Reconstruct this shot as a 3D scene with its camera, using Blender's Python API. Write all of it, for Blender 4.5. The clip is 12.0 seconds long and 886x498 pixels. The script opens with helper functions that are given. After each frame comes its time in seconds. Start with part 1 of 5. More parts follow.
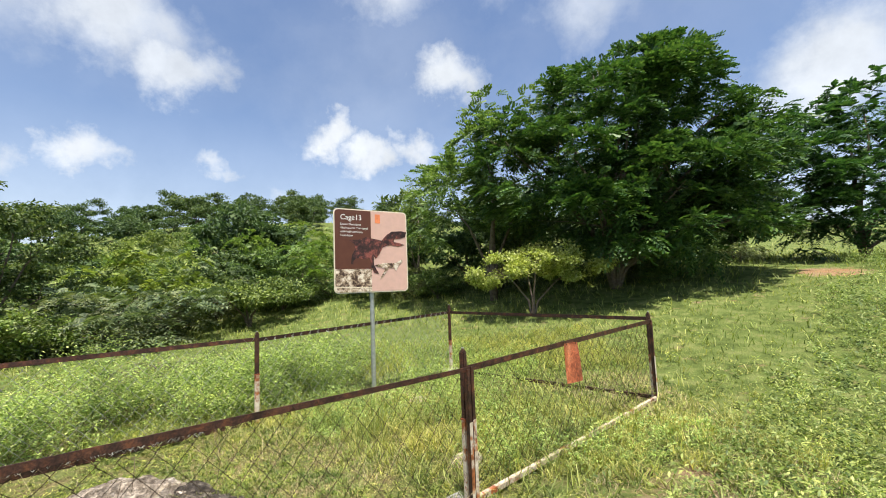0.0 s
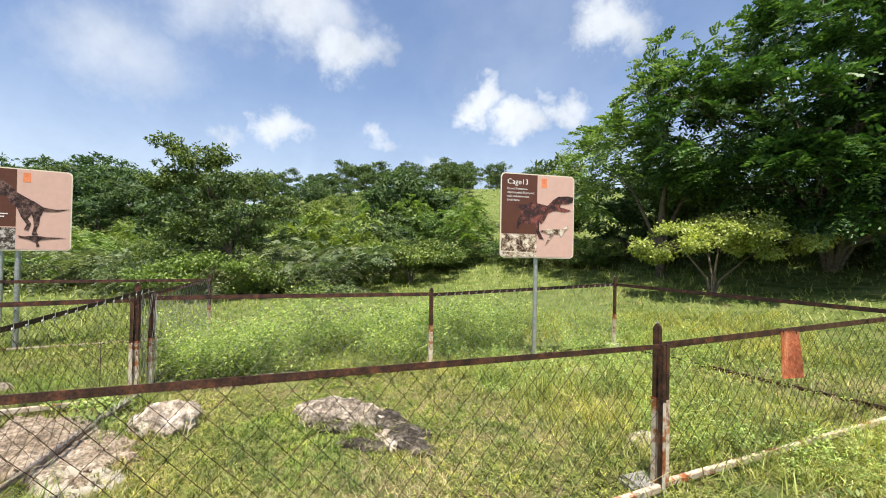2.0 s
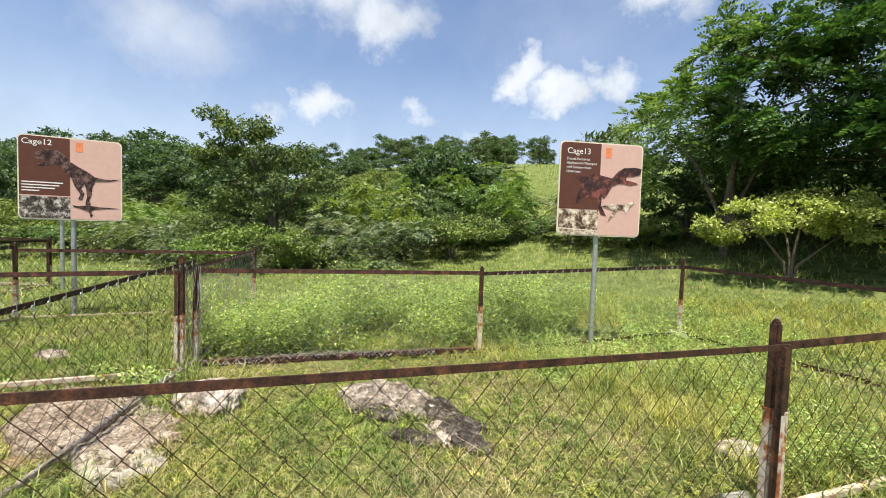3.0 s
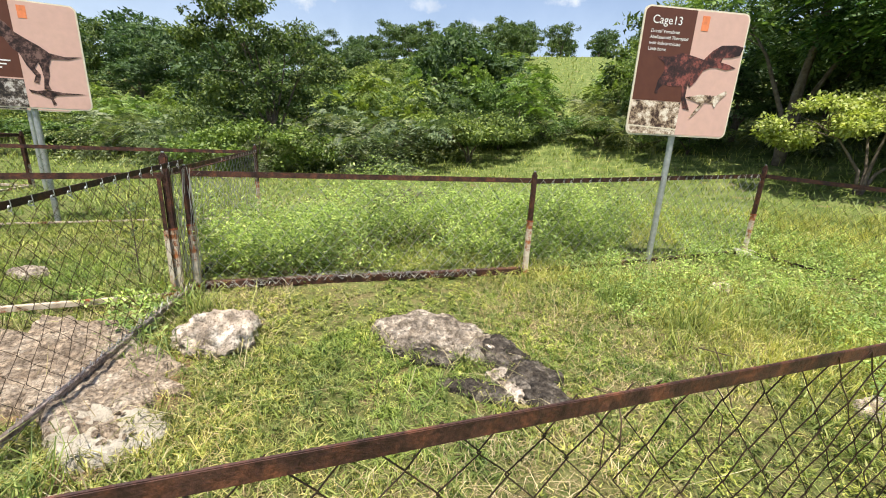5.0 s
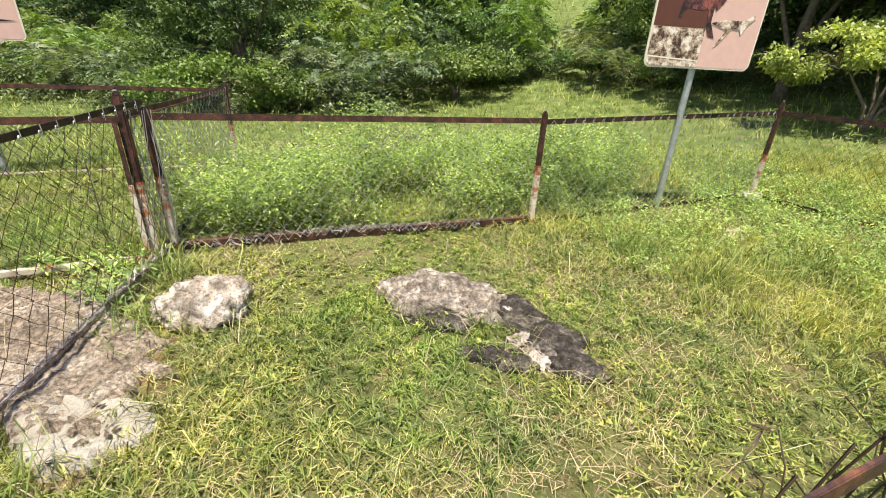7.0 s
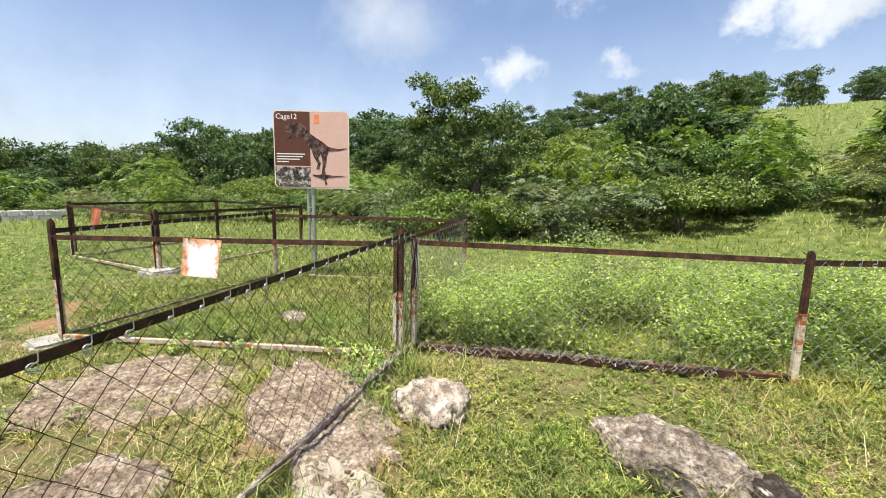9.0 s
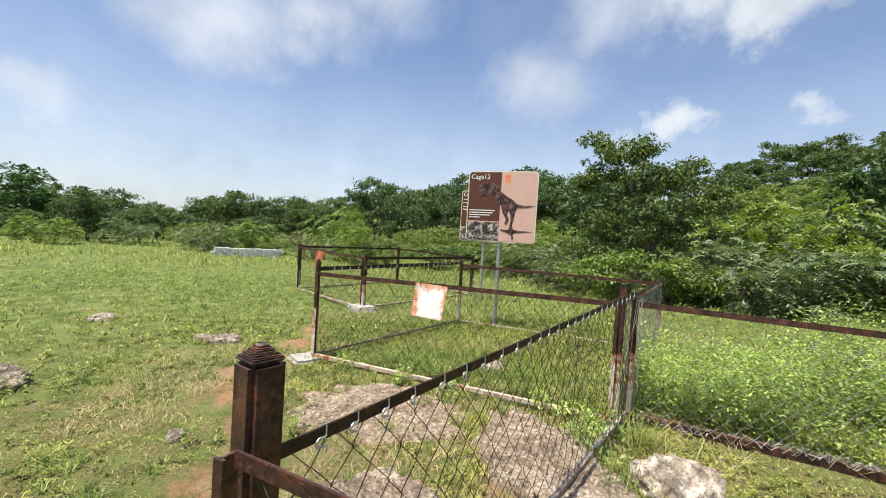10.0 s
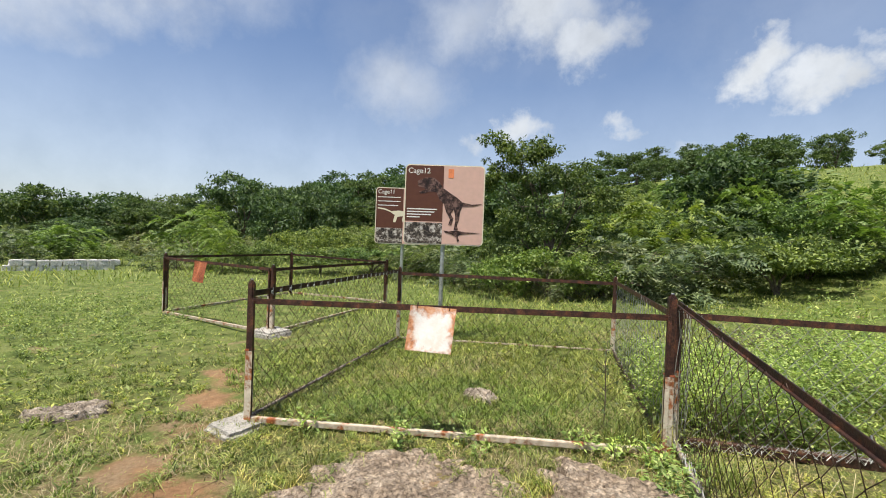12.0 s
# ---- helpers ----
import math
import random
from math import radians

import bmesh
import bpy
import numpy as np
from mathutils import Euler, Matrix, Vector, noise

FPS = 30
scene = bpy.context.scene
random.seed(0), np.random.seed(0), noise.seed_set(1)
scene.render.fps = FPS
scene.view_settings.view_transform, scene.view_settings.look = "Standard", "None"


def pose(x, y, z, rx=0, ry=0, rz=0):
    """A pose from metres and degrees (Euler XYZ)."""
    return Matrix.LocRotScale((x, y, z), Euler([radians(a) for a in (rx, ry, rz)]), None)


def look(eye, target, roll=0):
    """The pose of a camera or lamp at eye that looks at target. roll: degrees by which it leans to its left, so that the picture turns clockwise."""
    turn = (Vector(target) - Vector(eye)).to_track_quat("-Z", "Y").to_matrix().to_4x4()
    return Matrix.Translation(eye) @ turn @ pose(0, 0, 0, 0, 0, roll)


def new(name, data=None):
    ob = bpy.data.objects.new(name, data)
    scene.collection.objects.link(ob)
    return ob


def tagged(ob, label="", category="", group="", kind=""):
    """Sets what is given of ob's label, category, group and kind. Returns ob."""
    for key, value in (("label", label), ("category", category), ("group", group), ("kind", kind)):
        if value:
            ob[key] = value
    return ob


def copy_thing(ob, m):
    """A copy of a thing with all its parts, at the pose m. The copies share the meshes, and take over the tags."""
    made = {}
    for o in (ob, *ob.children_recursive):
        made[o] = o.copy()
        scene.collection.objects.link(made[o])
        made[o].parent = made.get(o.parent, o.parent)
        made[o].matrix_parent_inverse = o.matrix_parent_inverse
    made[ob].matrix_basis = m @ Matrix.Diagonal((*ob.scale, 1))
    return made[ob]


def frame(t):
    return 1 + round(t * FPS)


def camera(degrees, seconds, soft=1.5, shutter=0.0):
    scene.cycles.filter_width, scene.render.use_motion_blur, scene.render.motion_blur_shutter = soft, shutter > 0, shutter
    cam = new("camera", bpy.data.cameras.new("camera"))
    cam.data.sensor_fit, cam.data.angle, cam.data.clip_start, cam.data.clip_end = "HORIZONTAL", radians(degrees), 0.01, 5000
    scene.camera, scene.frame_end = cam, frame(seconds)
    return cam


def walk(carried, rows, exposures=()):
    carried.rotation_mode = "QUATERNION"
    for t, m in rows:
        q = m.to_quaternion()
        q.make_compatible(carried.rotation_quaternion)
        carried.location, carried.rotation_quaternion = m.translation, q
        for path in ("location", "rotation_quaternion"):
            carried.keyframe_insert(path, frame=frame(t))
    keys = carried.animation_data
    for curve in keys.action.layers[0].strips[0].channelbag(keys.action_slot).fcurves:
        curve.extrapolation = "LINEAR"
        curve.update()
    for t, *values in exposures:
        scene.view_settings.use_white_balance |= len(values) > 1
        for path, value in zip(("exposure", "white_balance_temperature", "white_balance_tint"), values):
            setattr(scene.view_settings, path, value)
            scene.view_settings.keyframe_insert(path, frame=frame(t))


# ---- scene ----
cam = camera(94.0, 12.0, soft=1.0)
PATH = [
    (0, (0.117, 0.114, 1.568), (0.032, 2.105, 1.741), -2.2),
    (0.5, (0.081, 0.102, 1.555), (-0.179, 2.078, 1.722), -1.6),
    (1, (-0.015, 0.074, 1.575), (-0.445, 2.023, 1.706), -0.6),
    (1.5, (-0.073, 0.086, 1.561), (-0.679, 1.99, 1.642), 0.3),
    (2, (-0.207, 0.073, 1.54), (-0.961, 1.925, 1.561), 1.1),
    (2.5, (-0.33, 0.188, 1.491), (-1.199, 1.989, 1.465), 1.6),
    (3, (-0.535, 0.378, 1.524), (-1.447, 2.155, 1.426), 2.0),
    (3.2, (-0.627, 0.446, 1.53), (-1.545, 2.219, 1.403), 2.5),
    (4.8, (-1.238, 0.925, 1.455), (-2.146, 2.637, 0.959), 2.8),
    (5, (-1.299, 0.968, 1.442), (-2.175, 2.679, 0.889), 2.8),
    (5.5, (-1.487, 1.05, 1.408), (-2.276, 2.758, 0.731), 2.8),
    (6, (-1.637, 1.112, 1.407), (-2.356, 2.814, 0.641), 2.9),
    (6.5, (-1.636, 1.156, 1.413), (-2.33, 2.848, 0.605), 3.1),
    (6.7, (-1.614, 1.178, 1.413), (-2.322, 2.861, 0.597), 3.0),
    (8.3, (-1.62, 1.143, 1.428), (-2.811, 2.651, 0.875), 0.9),
    (8.5, (-1.627, 1.137, 1.432), (-2.932, 2.579, 0.965), 1.0),
    (9, (-1.641, 0.974, 1.481), (-3.219, 2.17, 1.197), 1.3),
    (9.5, (-1.683, 0.574, 1.504), (-3.48, 1.442, 1.376), 2.6),
    (10, (-1.849, 0.288, 1.478), (-3.755, 0.892, 1.422), 3.6),
    (10.5, (-2.186, 0.049, 1.496), (-4.103, 0.617, 1.451), 3.8),
    (11, (-2.518, -0.183, 1.453), (-4.365, 0.584, 1.411), 3.0),
    (11.5, (-2.838, -0.384, 1.477), (-4.572, 0.611, 1.441), 2.3),
    (12, (-3.285, -0.359, 1.488), (-4.903, 0.817, 1.46), 2.2),
]
walk(cam, [(t, look(eye, target, roll)) for t, eye, target, roll in PATH],
     [(0.0, 0.85), (1.5, 0.92), (3.0, 0.88), (5.5, 0.93), (6.5, 0.97), (8.5, 0.93), (9.5, 0.86), (10.5, 0.68), (12.0, 0.60)])

# ---- world, sun ----
SUN_BEARING, SUN_HEIGHT = 200.0, 75.0   # degrees left of +y, degrees above the horizon


def toward(bearing, height):
    b, e = radians(bearing), radians(height)
    return Vector((-math.sin(b) * math.cos(e), math.cos(b) * math.cos(e), math.sin(e)))


world = bpy.data.worlds.new("world")
scene.world = world
world.use_nodes = True
wt = world.node_tree
wt.nodes.clear()


def wnode(kind, **inputs):
    n = wt.nodes.new(kind)
    for k, v in inputs.items():
        n.inputs[int(k[1:])].default_value = v
    return n


def wmath(op, a, b=None):
    n = wt.nodes.new("ShaderNodeMath")
    n.operation = op
    n.use_clamp = False
    for i, v in enumerate((a, b)):
        if v is None:
            continue
        if isinstance(v, (int, float)):
            n.inputs[i].default_value = v
        else:
            wt.links.new(v, n.inputs[i])
    return n.outputs[0]


sky = wt.nodes.new("ShaderNodeTexSky")
sky.sky_type = 'NISHITA'
sky.sun_disc = False
sky.sun_elevation = radians(SUN_HEIGHT)
sky.sun_rotation = radians(360 - SUN_BEARING)
sky.altitude, sky.air_density, sky.dust_density, sky.ozone_density = 200, 1.0, 1.5, 1.6
coord = wt.nodes.new("ShaderNodeTexCoord")
# Fluffy edges: the direction is pushed about by noise before it is compared with each cloud's centre.
fluff = wt.nodes.new("ShaderNodeTexNoise")
fluff.inputs["Scale"].default_value, fluff.inputs["Detail"].default_value, fluff.inputs["Roughness"].default_value = 8.0, 9.0, 0.62
wt.links.new(coord.outputs["Generated"], fluff.inputs["Vector"])
shift = wt.nodes.new("ShaderNodeVectorMath")
shift.operation = 'MULTIPLY_ADD'
wt.links.new(fluff.outputs["Color"], shift.inputs[0])
shift.inputs[1].default_value, shift.inputs[2].default_value = (0.21, 0.21, 0.18), (-0.105, -0.105, -0.09)
moved = wt.nodes.new("ShaderNodeVectorMath")
moved.operation = 'ADD'
wt.links.new(coord.outputs["Generated"], moved.inputs[0])
wt.links.new(shift.outputs[0], moved.inputs[1])
squashed = wt.nodes.new("ShaderNodeVectorMath")
squashed.operation = 'MULTIPLY'
wt.links.new(moved.outputs[0], squashed.inputs[0])
squashed.inputs[1].default_value = (1, 1, 1.5)
# Clouds: bearing, height, size in degrees, density.
CLOUDS = [(42, 29, 7.5, .85), (36, 25, 5, .85), (1, 27.5, 4.8, .95), (8, 37, 6, .8), (16.5, 20, 3.6, 1), (11.5, 18, 3.6, .95), (5.5, 18.5, 4, .95),
          (44, 15, 3.8, .95), (31, 15, 2.4, .8), (24, 12.5, 3, .6), (-43, 20, 8, .9), (-20, 33, 6, .6), (50, 13.5, 3, .8), (-8, 40, 6, .6),
          (60, 20, 9, .62), (52, 28, 8, .6), (84, 30, 9, .6), (122, 32, 12, .6), (70, 8, 5, .4), (112, 29, 9, .78), (96, 33, 8, .7), (103, 23, 11, .8), (92, 25, 8, .72), (118, 11, 6, .7), (110, 9, 5, .5), (78, 10, 8, .35), (58, 40, 12, .5), (130, 20, 10, .6), (90, 40, 12, .5)]
cover = 0.0
for b, h, size, dense in CLOUDS:
    d = toward(b, h)
    far = wt.nodes.new("ShaderNodeVectorMath")
    far.operation = 'DISTANCE'
    wt.links.new(squashed.outputs[0], far.inputs[0])
    far.inputs[1].default_value = (d.x, d.y, d.z * 1.5)
    step = wt.nodes.new("ShaderNodeMapRange")
    step.interpolation_type = 'SMOOTHSTEP'
    wt.links.new(far.outputs["Value"], step.inputs["Value"])
    r = math.radians(size)
    step.inputs["From Min"].default_value, step.inputs["From Max"].default_value = r * 1.36, r * (-0.1 if dense < .82 else .28)
    step.inputs["To Max"].default_value = dense
    cover = wmath('MAXIMUM', cover, step.outputs[0])
thin = wt.nodes.new("ShaderNodeTexNoise")
thin.inputs["Scale"].default_value, thin.inputs["Detail"].default_value, thin.inputs["Roughness"].default_value = 1.8, 4.0, 0.5
wt.links.new(squashed.outputs[0], thin.inputs["Vector"])
veil = wt.nodes.new("ShaderNodeMapRange")
wt.links.new(thin.outputs[0], veil.inputs["Value"])
veil.inputs["From Min"].default_value, veil.inputs["From Max"].default_value, veil.inputs["To Max"].default_value = 0.44, 0.84, 0.26
cover = wmath('MAXIMUM', cover, veil.outputs[0])
# Haze thickens towards the horizon.
axes = wt.nodes.new("ShaderNodeSeparateXYZ")
wt.links.new(coord.outputs["Generated"], axes.inputs[0])
haze = wt.nodes.new("ShaderNodeMapRange")
haze.interpolation_type = 'SMOOTHSTEP'
wt.links.new(axes.outputs["Z"], haze.inputs["Value"])
haze.inputs["From Min"].default_value, haze.inputs["From Max"].default_value, haze.inputs["To Min"].default_value, haze.inputs["To Max"].default_value = 0.0, 0.46, 0.52, 0.0
cover = wmath('MAXIMUM', cover, haze.outputs[0])
blend = wt.nodes.new("ShaderNodeMix")
blend.data_type = 'RGBA'
wt.links.new(cover, blend.inputs["Factor"])
clear = wt.nodes.new("ShaderNodeMix")
clear.data_type, clear.blend_type = 'RGBA', 'MULTIPLY'
clear.inputs["Factor"].default_value = 1.0
wt.links.new(sky.outputs[0], clear.inputs[6])
clear.inputs[7].default_value = (1.04, 1.07, 1.14, 1)
wt.links.new(clear.outputs[2], blend.inputs[6])
shade = wt.nodes.new("ShaderNodeMapRange")
wt.links.new(fluff.outputs[0], shade.inputs["Value"])
shade.inputs["From Min"].default_value, shade.inputs["From Max"].default_value, shade.inputs["To Min"].default_value, shade.inputs["To Max"].default_value = 0.35, 0.65, 5.3, 6.7
white = wt.nodes.new("ShaderNodeCombineColor")
for i, gain in enumerate((0.95, 1.0, 1.06)):
    wt.links.new(wmath('MULTIPLY', shade.outputs[0], gain), white.inputs[i])
wt.links.new(white.outputs[0], blend.inputs[7])
back = wt.nodes.new("ShaderNodeBackground")
back.inputs["Strength"].default_value = 0.086
wt.links.new(blend.outputs[2], back.inputs["Color"])
wout = wt.nodes.new("ShaderNodeOutputWorld")
wt.links.new(back.outputs[0], wout.inputs["Surface"])

sun_data = bpy.data.lights.new("sun", 'SUN')
sun_data.energy, sun_data.angle, sun_data.color = 5.0, radians(0.6), (1.0, 0.95, 0.86)
sun = new("sun", sun_data)
sun.matrix_world = look(toward(SUN_BEARING, SUN_HEIGHT) * 50, (0, 0, 0))

# ---- materials ----


class Mat:
    """A node material with a Principled shader and short ways to add noise."""

    def __init__(self, name, rough=0.8, metal=0.0, spec=0.3):
        self.m = bpy.data.materials.new(name)
        self.m.use_nodes = True
        self.t = self.m.node_tree
        self.p = self.t.nodes["Principled BSDF"]
        self.p.inputs["Roughness"].default_value = rough
        self.p.inputs["Metallic"].default_value = metal
        self.p.inputs["Specular IOR Level"].default_value = spec
        self.co = self.t.nodes.new("ShaderNodeTexCoord").outputs["Object"]
        self.geo = self.t.nodes.new("ShaderNodeNewGeometry")

    def link(self, a, b):
        self.t.links.new(a, b)

    def noise(self, scale, detail=6, rough=0.6, at=None):
        n = self.t.nodes.new("ShaderNodeTexNoise")
        n.inputs["Scale"].default_value, n.inputs["Detail"].default_value, n.inputs["Roughness"].default_value = scale, detail, rough
        self.link(at or self.co, n.inputs["Vector"])
        return n.outputs[0]

    def ramp(self, value, stops):
        r = self.t.nodes.new("ShaderNodeValToRGB")
        e = r.color_ramp.elements
        while len(e) < len(stops):
            e.new(0.5)
        for el, (pos, col) in zip(e, stops):
            el.position, el.color = pos, (*col, 1)
        self.link(value, r.inputs[0])
        return r.outputs[0]

    def mix(self, f, a, b, mode='MIX'):
        n = self.t.nodes.new("ShaderNodeMix")
        n.data_type, n.blend_type = 'RGBA', mode
        for v, s in ((f, n.inputs[0]), (a, n.inputs[6]), (b, n.inputs[7])):
            if isinstance(v, (int, float)):
                s.default_value = v
            elif isinstance(v, tuple):
                s.default_value = (*v, 1)
            else:
                self.link(v, s)
        return n.outputs[2]

    def span(self, v, a, b, lo=0.0, hi=1.0):
        n = self.t.nodes.new("ShaderNodeMapRange")
        self.link(v, n.inputs[0])
        for k, x in zip((1, 2, 3, 4), (a, b, lo, hi)):
            n.inputs[k].default_value = x
        return n.outputs[0]

    def color(self, c):
        self.link(c, self.p.inputs["Base Color"])
        return self

    def bump(self, v, strength=0.5, dist=0.01):
        b = self.t.nodes.new("ShaderNodeBump")
        b.inputs["Strength"].default_value, b.inputs["Distance"].default_value = strength, dist
        self.link(v, b.inputs["Height"])
        self.link(b.outputs[0], self.p.inputs["Normal"])
        return self

    def island(self):
        return self.geo.outputs["Random Per Island"]

    def each(self):
        n = self.t.nodes.new("ShaderNodeObjectInfo")
        return n.outputs["Random"]


def leaf_material(name, dark, mid, light, glow=0.25, rough=0.55, patch=0.5, low=0.75, fine=0.22, dry=0.0):
    """Leaves: each one its own shade, each plant its own tint, some light coming through."""
    k = Mat(name, rough, 0, 0.35)
    own = k.ramp(k.island(), [(0.0, dark), (0.45, mid), (1.0, light)])
    tint = k.ramp(k.each(), [(0.0, (0.82, 0.94, 0.92)), (0.5, (1, 1, 1)), (1.0, (1.15, 1.06, 0.85))])
    spots = k.ramp(k.noise(patch, 3), [(0.32, (low, low * 1.06, low * 1.06)), (0.68, (1.93 - low, 1.87 - low, 1.70 - low))])
    tufts = k.ramp(k.noise(patch * 5.5, 4, 0.6), [(0.36, (1 - fine, 1 - fine * 0.92, 1 - fine)), (0.64, (1 + fine * 0.75, 1 + fine * 0.7, 1 + fine * 0.6))])
    col = k.mix(1.0, k.mix(1.0, k.mix(1.0, own, tint, 'MULTIPLY'), spots, 'MULTIPLY'), tufts, 'MULTIPLY')
    col = k.mix(1.0, col, (1.06, 0.96, 1.04), 'MULTIPLY')
    if dry:
        stretch = k.ramp(k.noise(0.42, 4, 0.55), [(0.38, (1 - dry * 0.9, 1 - dry * 0.35, 1 - dry)), (0.5, (0.95, 0.95, 0.9)), (0.64, (1 + dry * 0.2, 1 - dry * 0.1, 1))])
        col = k.mix(1.0, col, stretch, 'MULTIPLY')
    k.color(col)
    tr = k.t.nodes.new("ShaderNodeBsdfTranslucent")
    k.link(k.mix(1.0, col, (1.4, 1.5, 0.8), 'MULTIPLY'), tr.inputs[0])
    mx = k.t.nodes.new("ShaderNodeMixShader")
    mx.inputs[0].default_value = glow
    k.link(k.p.outputs[0], mx.inputs[1])
    k.link(tr.outputs[0], mx.inputs[2])
    k.link(mx.outputs[0], k.t.nodes["Material Output"].inputs[0])
    return k.m


LEAF_TREE = leaf_material("tree_leaf", (0.020, 0.064, 0.019), (0.042, 0.112, 0.030), (0.11, 0.21, 0.060), 0.25, 0.45)
LEAF_BUSH = leaf_material("bush_leaf", (0.055, 0.10, 0.030), (0.125, 0.20, 0.055), (0.26, 0.35, 0.105), 0.28, 0.62)
LEAF_LIME = leaf_material("lime_leaf", (0.075, 0.135, 0.028), (0.15, 0.245, 0.05), (0.28, 0.37, 0.105), 0.28, 0.55)
LEAF_PALE = leaf_material("pale_shrub_leaf", (0.17, 0.24, 0.055), (0.32, 0.42, 0.11), (0.48, 0.56, 0.21), 0.3, 0.5, 1.5, 0.65)
LEAF_GREY = leaf_material("grey_leaf", (0.06, 0.095, 0.045), (0.135, 0.185, 0.085), (0.26, 0.31, 0.155), 0.25, 0.55)
LEAF_FAR = leaf_material("far_leaf", (0.034, 0.07, 0.026), (0.072, 0.13, 0.045), (0.155, 0.23, 0.085), 0.25, 0.62)
GRASS = leaf_material("grass_blade", (0.07, 0.09, 0.028), (0.26, 0.32, 0.085), (0.58, 0.57, 0.27), 0.3, 0.5, 2.2, 0.68, 0.48, 0.2)
HERB = leaf_material("herb_leaf", (0.06, 0.095, 0.024), (0.235, 0.31, 0.075), (0.40, 0.44, 0.15), 0.3, 0.5, 2.2, 0.68, 0.3, 0.2)
FIELD_WEED = leaf_material("field_weed_leaf", (0.06, 0.115, 0.03), (0.19, 0.29, 0.075), (0.37, 0.45, 0.165), 0.28, 0.55, 1.8, 0.65, 0.3)
TALL = leaf_material("tall_grass_blade", (0.15, 0.19, 0.045), (0.38, 0.45, 0.115), (0.62, 0.62, 0.28), 0.3, 0.5, 1.6, 0.7, 0.28)
WEED = leaf_material("weed_leaf", (0.10, 0.17, 0.04), (0.30, 0.43, 0.105), (0.50, 0.59, 0.22), 0.3, 0.55, 1.7, 0.6, 0.5)
MEADOW = leaf_material("meadow_blade", (0.095, 0.15, 0.035), (0.255, 0.33, 0.08), (0.44, 0.48, 0.165), 0.28, 0.55, 1.4, 0.7, 0.28, 0.15)
STRAW = leaf_material("straw", (0.20, 0.15, 0.08), (0.40, 0.33, 0.18), (0.62, 0.55, 0.35), 0.15, 0.7, 0.8)


def bark():
    k = Mat("bark", 0.9)
    k.color(k.ramp(k.noise(14), [(0.3, (0.07, 0.05, 0.035)), (0.7, (0.20, 0.16, 0.12))])).bump(k.noise(30), 0.8, 0.02)
    return k.m


def rust(name="rusty_steel", deep=(0.032, 0.016, 0.012), brown=(0.085, 0.040, 0.030), bright=(0.22, 0.085, 0.042)):
    k = Mat(name, 0.5, 0.15, 0.45)
    a = k.ramp(k.noise(11, 9, 0.7), [(0.36, deep), (0.5, brown), (0.66, bright)])
    b = k.ramp(k.noise(4, 5, 0.6), [(0.36, (0.55, 0.5, 0.5)), (0.64, (1.2, 1.15, 1.1))])
    flecks = k.ramp(k.noise(85, 5, 0.7), [(0.36, (0.45, 0.42, 0.42)), (0.55, (1, 1, 1)), (0.7, (1.6, 1.45, 1.35))])
    k.color(k.mix(1.0, k.mix(1.0, a, b, 'MULTIPLY'), flecks, 'MULTIPLY')).bump(k.noise(130, 6, 0.7), 0.8, 0.003)
    return k.m


def worn_cream(name, keep=0.5, tones=((0.38, 0.30, 0.21), (0.60, 0.51, 0.40)), stain=(0.42, 0.13, 0.04)):
    """Cream paint that rust eats away in patches."""
    k = Mat(name, 0.6)
    paint = k.ramp(k.noise(25), [(0.3, tones[0]), (0.7, tones[1])])
    rusty = k.ramp(k.noise(16), [(0.3, (0.10, 0.035, 0.018)), (0.7, stain)])
    k.color(k.mix(k.span(k.noise(7, 8, 0.7), keep, keep + 0.08), paint, rusty)).bump(k.noise(90, 5), 0.5, 0.002)
    return k.m


BARK, RUST = bark(), rust()
GREY_STRIP = rust("weathered_grey_strip", (0.16, 0.12, 0.095), (0.36, 0.30, 0.26), (0.58, 0.52, 0.46))
RUST_DARK = rust("dark_rusty_steel", (0.016, 0.008, 0.006), (0.045, 0.020, 0.014), (0.12, 0.045, 0.02))
RUST_ORANGE = rust("orange_rusty_steel", (0.22, 0.06, 0.025), (0.46, 0.13, 0.055), (0.60, 0.24, 0.12))
CREAM, CREAM_WORN = worn_cream("worn_cream_paint", 0.515), worn_cream("rust_stained_cream_paint", 0.485, ((0.50, 0.42, 0.31), (0.72, 0.63, 0.50)), (0.52, 0.18, 0.06))


def wire_material(name, a, b, c):
    k = Mat(name, 0.5, 0.35)
    k.color(k.ramp(k.noise(4), [(0.35, a), (0.6, b), (0.75, c)]))
    return k.m


def galvanised():
    k = Mat("galvanised_steel", 0.42, 0.6)
    k.color(k.ramp(k.noise(20), [(0.3, (0.34, 0.35, 0.34)), (0.7, (0.55, 0.56, 0.55))])).bump(k.noise(60), 0.2, 0.002)
    return k.m


